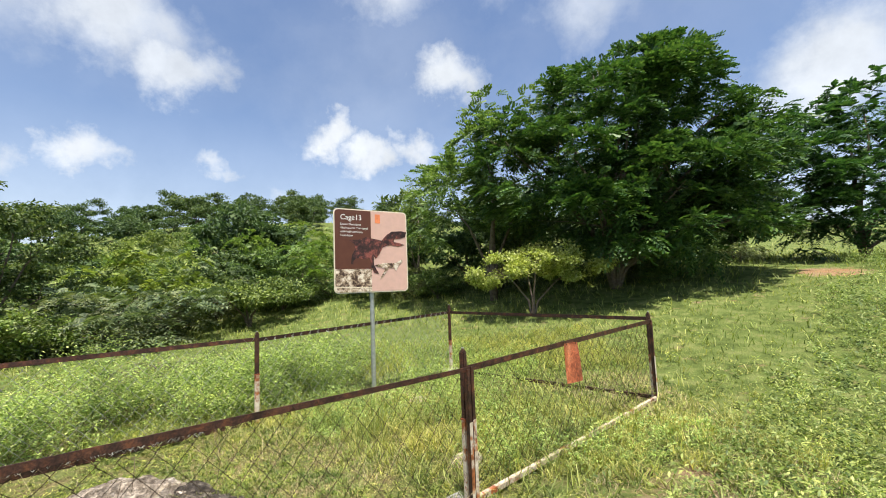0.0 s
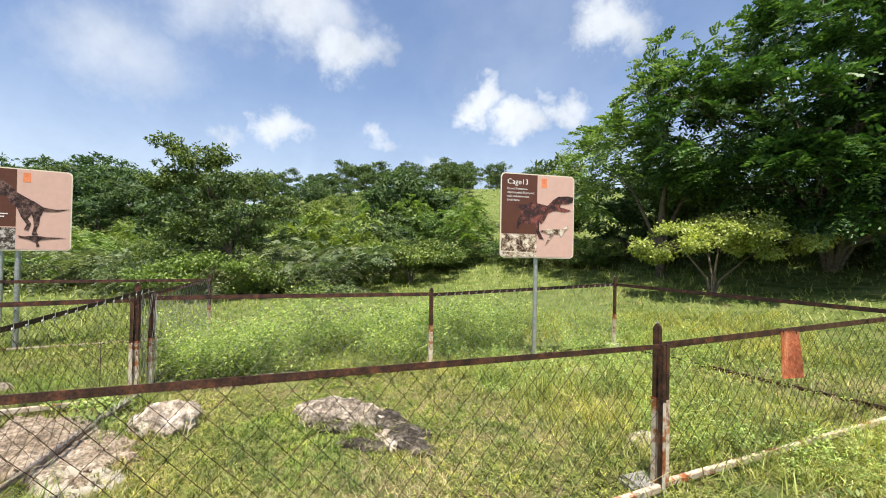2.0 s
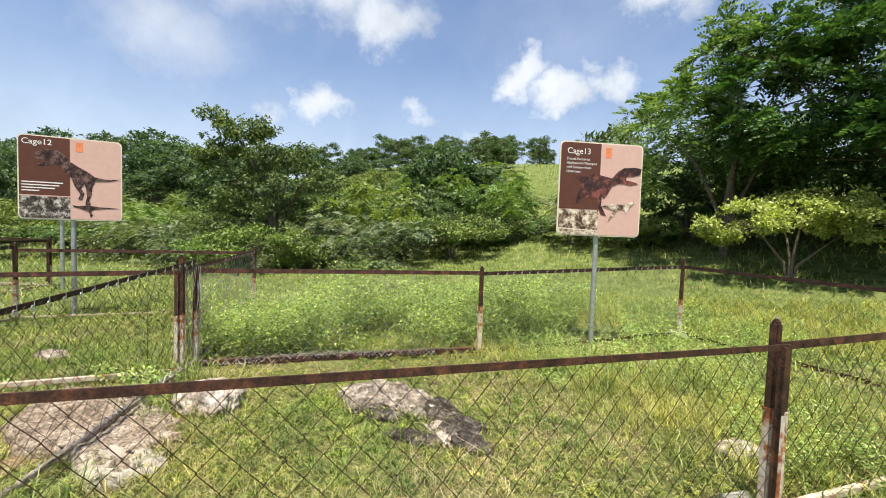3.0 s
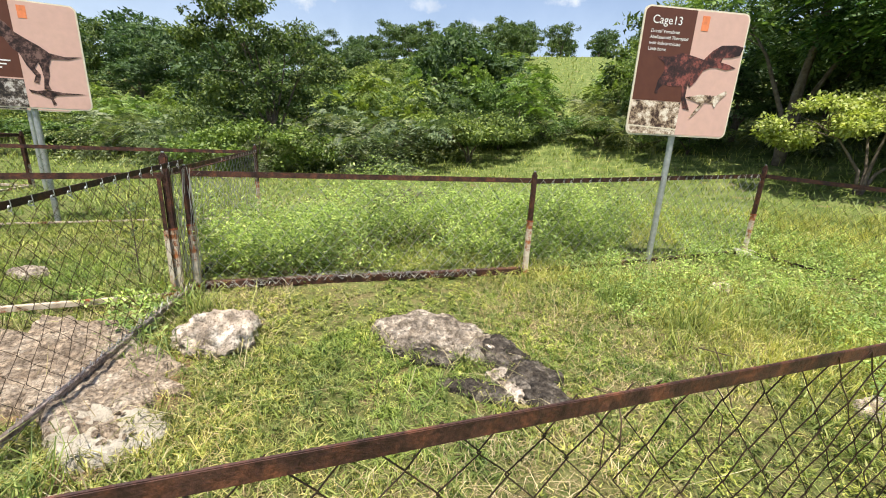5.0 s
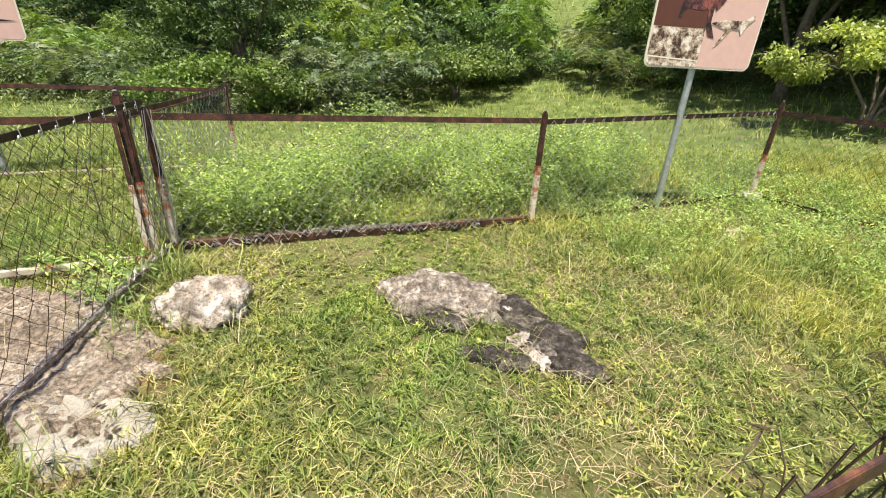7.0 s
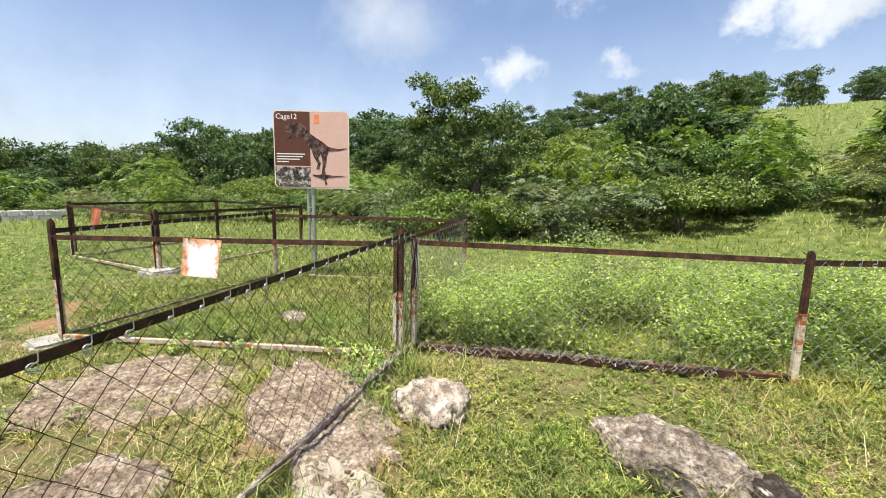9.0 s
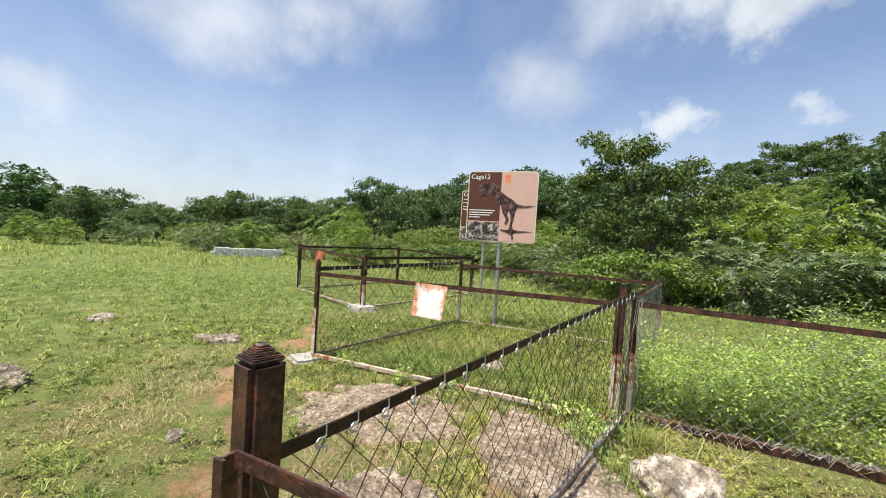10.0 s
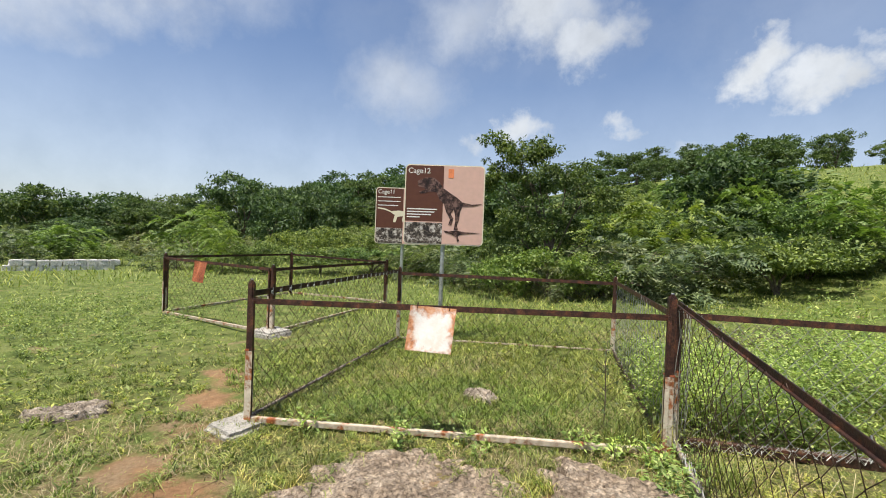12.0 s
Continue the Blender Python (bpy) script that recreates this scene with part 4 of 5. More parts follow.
def fronds(name, tips, out, per, length, pairs, slim, droop, material, seed, tri=False):
    """Feathery leaves: each a drooping midrib with pairs of leaflets, several to a twig tip."""
    rng = np.random.default_rng(seed)
    p = np.repeat(tips, per, 0)
    n = len(p)
    ax = np.repeat(out, per, 0) + rng.normal(0, 0.6, (n, 3))
    ax[:, 2] = ax[:, 2] * 0.5 + rng.uniform(-0.1, 0.5, n)
    ax /= np.linalg.norm(ax, axis=1)[:, None] + 1e-6
    up = rng.normal(0, 0.35, (n, 3)) + np.array([0, 0, 1.0])
    sd = np.cross(ax, up)
    sd /= np.linalg.norm(sd, axis=1)[:, None] + 1e-6
    ln = (length * rng.uniform(0.6, 1.25, n))[:, None]
    vs = []
    for k in range(pairs):
        t = (k + 0.8) / pairs
        at_rib = p + ax * ln * t
        at_rib[:, 2] -= (ln[:, 0] * droop * t * t)
        size = ln * 0.34 * (0.55 + 0.9 * t - 1.05 * t * t * t)
        wide = ln / pairs * slim
        for s in (-1, 1):
            d = sd * s * 0.85 + ax * 0.5
            d[:, 2] -= 0.15 + 0.3 * t + rng.uniform(-0.15, 0.15, n)
            tip = at_rib + d * size
            if tri:
                vs += [at_rib - ax * wide * 0.5, tip, at_rib + ax * wide * 0.5]
            else:
                mid = at_rib + d * size * 0.5
                vs += [at_rib, mid - ax * wide * 0.5, tip, mid + ax * wide * 0.5]
    w = 3 if tri else 4
    v = np.stack(vs, 1).reshape(-1, 3)
    return quads(name, v, np.arange(len(v) // w)[:, None] * w + np.arange(w)[None], material)


def limbs(lobes, seed, girth, stems=1, fork=0.35, twigs=3):
    """A trunk (or several stems) that forks towards each lobe, with twigs."""
    rng = random.Random(seed)
    bm = bmesh.new()
    for i, l in enumerate(lobes):
        end = Vector(l[:3])
        base = Vector((rng.uniform(-1, 1) * girth * 1.2, rng.uniform(-1, 1) * girth * 1.2, -0.2)) if stems > 1 else Vector((0, 0, -0.2))
        knee = Vector((end.x * 0.12, end.y * 0.12, max(0.3, end.z * fork)))
        mid = knee.lerp(end, 0.55) + Vector((rng.uniform(-.1, .1), rng.uniform(-.1, .1), 0.12)) * max(0.6, end.length * 0.4)
        r = girth * (0.7 if stems > 1 else 1.0 if i == 0 else 0.62)
        tube(bm, [base, base.lerp(knee, 0.5), knee, knee.lerp(mid, 0.5), mid, end], [r * 1.15, r * 0.9, r * 0.75, r * 0.6, r * 0.42, r * 0.15], 6)
        for _ in range(twigs):
            s = mid.lerp(end, rng.uniform(0, 0.8))
            e = end + Vector((rng.uniform(-1, 1) * l[3], rng.uniform(-1, 1) * l[4], rng.uniform(-.6, .8) * l[5])) * 0.8
            tube(bm, [s, s.lerp(e, 0.5) + Vector((0, 0, 0.05)), e], [r * 0.26, r * 0.16, r * 0.05], 4)
    return bm


def make_plant(name, label, category, lobes, clumps, per, clump_r, leaf, material, seed, girth, droop=0.25, stems=1, group="", shell=0.5, twigs=3, simple=False, pads=0, pad=0.5, feather=0):
    rng = np.random.default_rng(seed)
    c, out = lobed(rng, lobes, clumps, shell, pads, pad)
    c[:, 2] = np.maximum(c[:, 2], 0.12)
    ob = thing(name, label, category, group=group)
    part("trunk", limbs(lobes, seed, girth, stems, twigs=twigs), BARK, ob, shade=True)
    if feather:
        crown = fronds("crown", c, out, per, leaf[0], feather, leaf[1], droop, material, seed, simple)
    else:
        crown = leaf_cloud("crown", c, clump_r * rng.uniform(0.7, 1.3, clumps), per, leaf[0], leaf[1], droop, material, seed, simple=simple)
    part("crown", crown, material, ob)
    return ob


def stand(ob, x, y, turn=0.0, scale=1.0, sink=0.05):
    ob.matrix_world = pose(x, y, ground_z(x, y) - sink, 0, 0, turn) @ Matrix.Diagonal((scale, scale, scale, 1))
    return ob


def from_cam(bearing, dist, x0=-1.0, y0=0.8):
    b = radians(bearing)
    return x0 - math.sin(b) * dist, y0 + math.cos(b) * dist


# The large spreading tree beyond the first cage.
big = make_plant("tree", "large dark green spreading tree with feathery drooping leaves", "tree",
                 [(0, 0, 5.0, 2.7, 2.8, 2.2), (-2.7, -0.3, 3.9, 1.8, 2.0, 1.8), (2.4, 0.2, 4.2, 2.3, 2.2, 2.1), (1.2, -0.4, 6.5, 1.6, 1.6, 1.1), (-0.6, -1.8, 3.2, 2.4, 1.4, 1.6), (1.6, -1.6, 3.0, 2.2, 1.4, 1.5), (3.8, 0.0, 3.3, 1.3, 1.6, 1.9), (2.9, 0, 6.1, 1.3, 1.3, 0.8), (-1.4, 0, 6.1, 1.1, 1.3, 0.8),
                  (2.0, 0, 7.45, 0.5, 0.5, 0.35), (1.0, 0, 7.3, 0.6, 0.6, 0.4), (-0.8, -1.5, 2.1, 2.2, 1.3, 1.1), (2.0, -1.2, 1.9, 2.0, 1.3, 1.0), (3.7, 0, 2.0, 1.3, 1.3, 1.1), (4.7, 0, 5.2, 0.9, 1.0, 0.5), (4.2, 0, 5.9, 0.6, 0.6, 0.4), (-3.3, 0, 5.0, 0.9, 1.1, 0.7), (-0.2, 0, 7.1, 0.5, 0.5, 0.3)],
                 2700, 5, 0.55, (0.46, 0.95), LEAF_TREE, 21, 0.13, 0.4, shell=0.62, twigs=4, pads=330, pad=0.6, feather=5)
stand(big, 4.9, 13.4, 0, 1.0)
# Neighbours of the large tree.
pale_tree = make_plant("tree", "medium tree with lighter olive green leaves beside the large tree", "tree",
                       [(0, 0, 3.7, 1.7, 1.7, 1.6), (-1.0, 0, 2.6, 1.3, 1.4, 1.3), (1.0, 0.2, 3.0, 1.5, 1.4, 1.4), (0.5, 0, 4.7, 1.1, 1.1, 0.8)],
                       620, 4, 0.5, (0.36, 0.95), LEAF_BUSH, 22, 0.10, 0.3, pads=80, pad=0.5, feather=5)
stand(pale_tree, 1.15, 13.9, 0, 1.28)
thin_tree = make_plant("tree", "thin small-leaved pale tree behind the others", "tree",
                       [(0, 0, 3.2, 1.2, 1.2, 1.3), (-0.5, 0, 2.2, 1.1, 1.0, 1.0)], 200, 40, 0.3, (0.09, 0.04), LEAF_LIME, 23, 0.07, pads=30, pad=0.4)
stand(thin_tree, -1.6, 16.6)
dark_tree = make_plant("tree", "dense dark green tree at the top of the meadow", "tree",
                       [(0, 0, 4.2, 2.6, 2.4, 2.0), (-2.0, 0, 2.8, 1.8, 2.0, 1.8), (2.2, 0, 3.2, 2.2, 2.0, 2.0), (0, -1, 2.0, 2.6, 1.6, 1.5), (0.6, 0, 5.6, 1.6, 1.6, 1.0), (-1.6, -0.6, 1.3, 1.4, 1.4, 1.0), (1.8, -0.6, 1.3, 1.4, 1.4, 1.0)],
                       1350, 5, 0.62, (0.40, 1.2), LEAF_TREE, 24, 0.15, 0.4, simple=True, twigs=1, pads=260, pad=0.6, feather=5)
stand(dark_tree, 14.6, 15.6)
stand(copy_thing(dark_tree, Matrix()), 20.5, 14.5, 100, 1.0)
stand(copy_thing(dark_tree, Matrix()), 10.2, 21.0, 200, 0.95)
stand(copy_thing(dark_tree, Matrix()), 6.6, 17.4, 130, 0.75)

# Umbrella-shaped yellow-green shrub on bare stems.
lime = make_plant("shrub", "bright yellow-green flat-topped shrub on bare grey stems", "shrub",
                  [(-0.85, 0, 1.2, 0.7, 0.8, 0.36), (0.25, -0.1, 1.5, 0.8, 0.8, 0.45), (1.05, 0.1, 1.15, 0.7, 0.8, 0.36), (0, 0.4, 1.35, 0.9, 0.7, 0.45)],
                  190, 70, 0.17, (0.075, 0.045), LEAF_PALE, 25, 0.05, 0.1, stems=3, twigs=10, pads=40, pad=0.3)
stand(lime, 2.0, 11.4, 0, 1.1)
low_lime = make_plant("shrub", "low bright green shrub with lit leaf tips", "shrub",
                      [(0, 0, 0.75, 1.1, 0.8, 0.55), (-1.0, 0.1, 0.6, 0.9, 0.8, 0.45), (1.0, 0.1, 0.6, 0.9, 0.8, 0.45)],
                      300, 34, 0.2, (0.085, 0.05), LEAF_LIME, 26, 0.035, 0.1, stems=3, pads=50, pad=0.28)
stand(low_lime, -10.6, 8.5, 50, 1.1)

# Kinds of bush that repeat over the slope.
round_bush = make_plant("bush", "rounded dense green bush on the slope", "bush",
                        [(0, 0, 1.0, 1.3, 1.3, 1.0), (-0.8, 0.2, 0.8, 0.9, 0.9, 0.8), (0.8, -0.2, 0.9, 1.0, 1.0, 0.8)], 230, 28, 0.2, (0.092, 0.062), LEAF_BUSH, 31, 0.05, 0.2, stems=3, simple=True, pads=50, pad=0.42)
grey_bush = make_plant("bush", "sprawling grey-green thorn bush with arching twigs", "bush",
                       [(0, 0, 0.9, 1.6, 1.3, 0.8), (-1.1, 0, 0.6, 1.0, 1.0, 0.6), (1.1, 0.2, 0.7, 1.1, 1.0, 0.7)], 190, 4, 0.32, (0.42, 0.7), LEAF_GREY, 32, 0.05, 0.55, stems=3, simple=True, twigs=5, pads=44, pad=0.36, feather=5)
flat_bush = make_plant("bush", "low flat-topped green thorn bush", "bush",
                       [(-0.7, 0, 0.75, 0.95, 0.8, 0.32), (0.7, 0.1, 0.8, 0.95, 0.8, 0.34), (0, -0.2, 0.95, 0.8, 0.7, 0.3)], 220, 32, 0.16, (0.085, 0.05), LEAF_BUSH, 33, 0.05, 0.15, stems=3, twigs=8, pads=34, pad=0.32)
lush_bush = make_plant("bush", "lush bright green bush with arching shoots", "bush",
                       [(0, 0, 1.3, 1.2, 1.2, 1.2), (-0.7, 0, 0.9, 1.0, 1.0, 0.9), (0.8, 0.1, 1.0, 1.0, 1.0, 1.0)], 200, 4, 0.36, (0.46, 0.8), LEAF_LIME, 34, 0.05, 0.6, stems=3, simple=True, pads=44, pad=0.36, feather=5)
dense_tree = make_plant("tree", "small dark round-headed tree on the hillside", "tree",
                        [(0, 0, 2.6, 1.5, 1.5, 1.2), (-0.9, 0, 1.9, 1.1, 1.1, 0.9), (1.0, 0.1, 2.1, 1.2, 1.2, 1.0), (0.2, 0, 1.2, 1.3, 1.3, 0.9)], 240, 21, 0.3, (0.165, 0.11), LEAF_FAR, 35, 0.09, 0.15, simple=True, pads=60, pad=0.5)
crown_tree = make_plant("tree", "small hillside tree with an uneven flat crown", "tree",
                        [(-0.8, 0, 2.7, 1.3, 1.2, 0.7), (0.9, 0.1, 3.0, 1.3, 1.2, 0.7), (0, 0, 2.0, 1.4, 1.3, 0.8), (0, 0.2, 1.1, 1.3, 1.2, 0.8)], 240, 21, 0.3, (0.16, 0.105), LEAF_FAR, 36, 0.09, 0.1, simple=True, pads=60, pad=0.48)
tall_tree = make_plant("tree", "slender mid-green tree with a ragged thin top", "tree",
                       [(0, 0, 2.5, 1.7, 1.6, 1.2), (-0.9, 0, 1.5, 1.2, 1.3, 1.1), (1.0, 0, 1.5, 1.4, 1.3, 1.2), (-0.7, 0, 3.5, 1.0, 0.8, 0.6), (0.4, 0, 3.4, 0.8, 0.7, 0.5), (-1.1, 0, 3.9, 0.7, 0.4, 0.35), (-0.4, 0, 3.9, 0.6, 0.4, 0.35), (-1.4, 0, 4.25, 0.4, 0.3, 0.15), (1.1, 0, 2.9, 0.7, 0.6, 0.4), (-1.5, 0, 3.1, 0.6, 0.5, 0.4)], 520, 34, 0.19, (0.10, 0.055), LEAF_FAR, 37, 0.07, 0.15, twigs=5, pads=120, pad=0.36)
stand(tall_tree, -11.9, 10.1, 45, 1.1)
KINDS = {"round": round_bush, "grey": grey_bush, "flat": flat_bush, "lush": lush_bush, "dense": dense_tree, "crown": crown_tree}
used = set()
rng = random.Random(5)


def plant(kind, x, y, turn, scale):
    ob = KINDS[kind] if kind not in used else copy_thing(KINDS[kind], Matrix())
    used.add(kind)
    k = (rng.uniform(0.85, 1.2), rng.uniform(0.85, 1.2), rng.uniform(0.72, 1.12))
    ob.matrix_world = pose(x, y, ground_z(x, y) - 0.05, rng.uniform(-5, 5), rng.uniform(-5, 5), turn) @ Matrix.Diagonal((scale * k[0], scale * k[1], scale * k[2], 1))


# Bushes along the foot of the slope: kind, bearing, distance, size.
FOOT = [("flat", 25, 14.4, 1.25), ("grey", 38.5, 13.2, 1.1), ("grey", 44, 13.0, 1.0), ("grey", 33.5, 14.6, 1.15), ("lush", 35, 16.0, 1.15), ("grey", 29, 17.0, 1.1), ("round", 24, 18.5, 1.1), ("grey", 51, 12.8, 0.7), ("round", 21, 16.5, 0.8), ("lush", 40, 17.5, 1.3), ("round", 34, 19.0, 1.2), ("lush", 28, 19.5, 1.25),
        ("flat", 9, 15.8, 1.0), ("grey", 15, 17.0, 0.75), ("round", 18, 20.0, 0.9), ("grey", 4, 15.2, 0.9), ("round", -1, 14.2, 0.8), ("dense", 3, 17.5, 1.0), ("dense", -5, 16.0, 0.8), ("dense", -12, 16.0, 0.8), ("grey", -26, 15.6, 0.7),
        ("dense", -28, 18.5, 0.9), ("dense", -15, 18.5, 0.75), ("dense", -20, 18.0, 0.8), ("round", -17, 15.6, 0.6), ("round", -23, 16.6, 0.65), ("grey", -10, 14.6, 0.6), ("round", -33, 19.5, 0.7), ("dense", -30, 21, 1.1), ("dense", -33, 24, 1.15), ("dense", -36.5, 26, 1.2), ("round", -28, 16.8, 0.6), ("grey", -37, 19.5, 0.5), ("dense", -24, 19, 0.9), ("dense", -9, 17.5, 0.85), ("dense", -8, 19.5, 1.3), ("dense", -36, 22.0, 0.9), ("round", -30, 14.6, 0.4), ("round", 58, 17.5, 0.8), ("round", 62, 18.0, 0.75), ("grey", 66, 17.5, 1.0), ("flat", 70, 18.5, 1.1), ("round", 49, 16.5, 1.0), ("dense", 46, 21.0, 1.0),
        ("flat", 76, 19.0, 1.0), ("round", 82, 20.0, 0.8), ("lush", 86, 21.0, 0.7), ("grey", 90, 22.5, 0.8), ("flat", 96, 25.5, 0.9), ("round", 101, 28.0, 0.8), ("grey", 56, 14.2, 0.8), ("grey", 61, 15.3, 0.8)]
for kind, b, d, s in FOOT:
    plant(kind, *from_cam(b, d), rng.uniform(0, 360), s)
# The slope behind, thinning where grass shows, dark trees along its top.
d = 18.0
while d < 62:
    b = 4.0 + rng.uniform(0, 3)
    while b < 122:
        edge = 17 if b < 60 else 17 + (b - 60) * 0.22
        bb, dd = b + rng.uniform(-1, 1), d + rng.uniform(-1.2, 1.2)
        meadow = bb < 15 and dd > 23 and dd < 43
        if dd > edge and not meadow:
            top = dd > 36
            r = rng.random()
            kind = ("dense" if r < .5 else "crown") if top or r < .12 else ("lush" if r < .45 else "round" if r < .72 else "grey")
            s = rng.uniform(0.7, 1.2) * (1.15 if bb > 58 else 0.95 if bb > 46 else 0.72) if top else rng.uniform(0.7, 1.2)
            if bb > 105:
                s *= 0.66
            elif bb > 95:
                s *= 0.75
            elif bb > 78:
                s *= 0.95
            plant(kind, *from_cam(bb, dd), rng.uniform(0, 360), s * (1 + 0.004 * dd))
        b += math.degrees((2.5 + 0.045 * d) / d) * rng.uniform(0.8, 1.25) * (0.72 if d > 34 else 1.0) * (0.75 if b > 92 else 1.0)
    d *= 1.135
# A lone round tree far across the field, and the woods that close the view behind.
stand(copy_thing(dark_tree, Matrix()), *from_cam(118.0, 40.0, -2.2, 0.05), 30, 0.72)
for b in range(124, 316, 9):
    plant("dense" if b % 2 else "crown", *from_cam(b + rng.uniform(-2, 2), rng.uniform(45, 62)), rng.uniform(0, 360), rng.uniform(1.2, 1.8))

# ---- grass, weeds and straw ----
def clear_of(x, y):
    ok = np.ones(len(x), bool)
    for bx, by, r in BARE:
        ok &= (x - bx) ** 2 + (y - by) ** 2 > r * r
    return ok


def wave(x, y, k, seed):
    """Soft random patches between 0 and 1."""
    r = np.random.default_rng(seed)
    v = 0
    for _ in range(6):
        a, f, p = r.uniform(0, 6.28), k * r.uniform(0.6, 1.6), r.uniform(0, 6.28)
        v = v + np.sin(f * (x * np.cos(a) + y * np.sin(a)) + p)
    return np.clip(0.5 + v / 6, 0, 1)


def blades(name, label, x, y, tall, wide, bend, material, seed):
    r = np.random.default_rng(seed)
    n = len(x)
    z = height(x, y) - 0.01
    a = r.uniform(0, 6.283, n)
    dx, dy = np.cos(a), np.sin(a)
    lean = bend * r.uniform(0.2, 1.2, n)
    base = np.stack((x, y, z), 1)
    side = np.stack((-dy, dx, np.zeros(n)), 1) * (wide * 0.5)[:, None]
    out = np.stack((dx, dy, np.zeros(n)), 1)
    mid = base + out * (tall * lean * 0.35)[:, None]
    mid[:, 2] += tall * 0.6
    tip = base + out * (tall * lean)[:, None]
    tip[:, 2] += tall * np.clip(1.05 - 0.45 * lean, 0.1, 1)
    kink = r.normal(0, 0.22, (n, 2)) * tall[:, None]
    mid[:, :2] += kink
    tip[:, :2] += r.normal(0, 0.25, (n, 2)) * tall[:, None]
    v = np.stack((base - side, base + side, mid + side * 0.75, tip, mid - side * 0.75), 1).reshape(-1, 3)
    k = np.arange(n)[:, None] * 5
    f4 = k + np.array([[0, 1, 2, 4]])
    f3 = k + np.array([[4, 2, 3]])
    me = bpy.data.meshes.new(name)
    me.vertices.add(n * 5)
    me.vertices.foreach_set("co", v.astype(np.float32).ravel())
    me.loops.add(n * 7)
    me.loops.foreach_set("vertex_index", np.concatenate((f4.ravel(), f3.ravel())).astype(np.int32))
    me.polygons.add(n * 2)
    me.polygons.foreach_set("loop_start", np.concatenate((np.arange(n) * 4, n * 4 + np.arange(n) * 3)).astype(np.int32))
    me.update(calc_edges=True)
    me.materials.append(material)
    tagged(new(name, me), label, "grass", kind="stuff")


def spread(count, seed, near=1.6, far=34.0, power=1.0, cx=-2.6, cy=1.6):
    """Points round the cages, thinning with distance."""
    r = np.random.default_rng(seed)
    u = r.random(count)
    rad = near * ((far / near + 1) ** u - 1) * power
    a = r.uniform(0, 6.283, count)
    return cx + rad * np.cos(a), cy + rad * np.sin(a), rad


def tufts(name, label, cx, cy, size, per, wide, material, seed, flat=1.0):
    """Tussocks: blades that radiate from one root."""
    r = np.random.default_rng(seed)
    n = len(cx) * per
    t = np.repeat(size, per) * r.uniform(0.45, 1.15, n)
    x, y = np.repeat(cx, per) + r.normal(0, 0.10, n) * t, np.repeat(cy, per) + r.normal(0, 0.10, n) * t
    blades(name, label, x, y, t, wide * r.uniform(0.6, 1.2, n), flat * r.uniform(0.3, 1.7, n), material, seed)


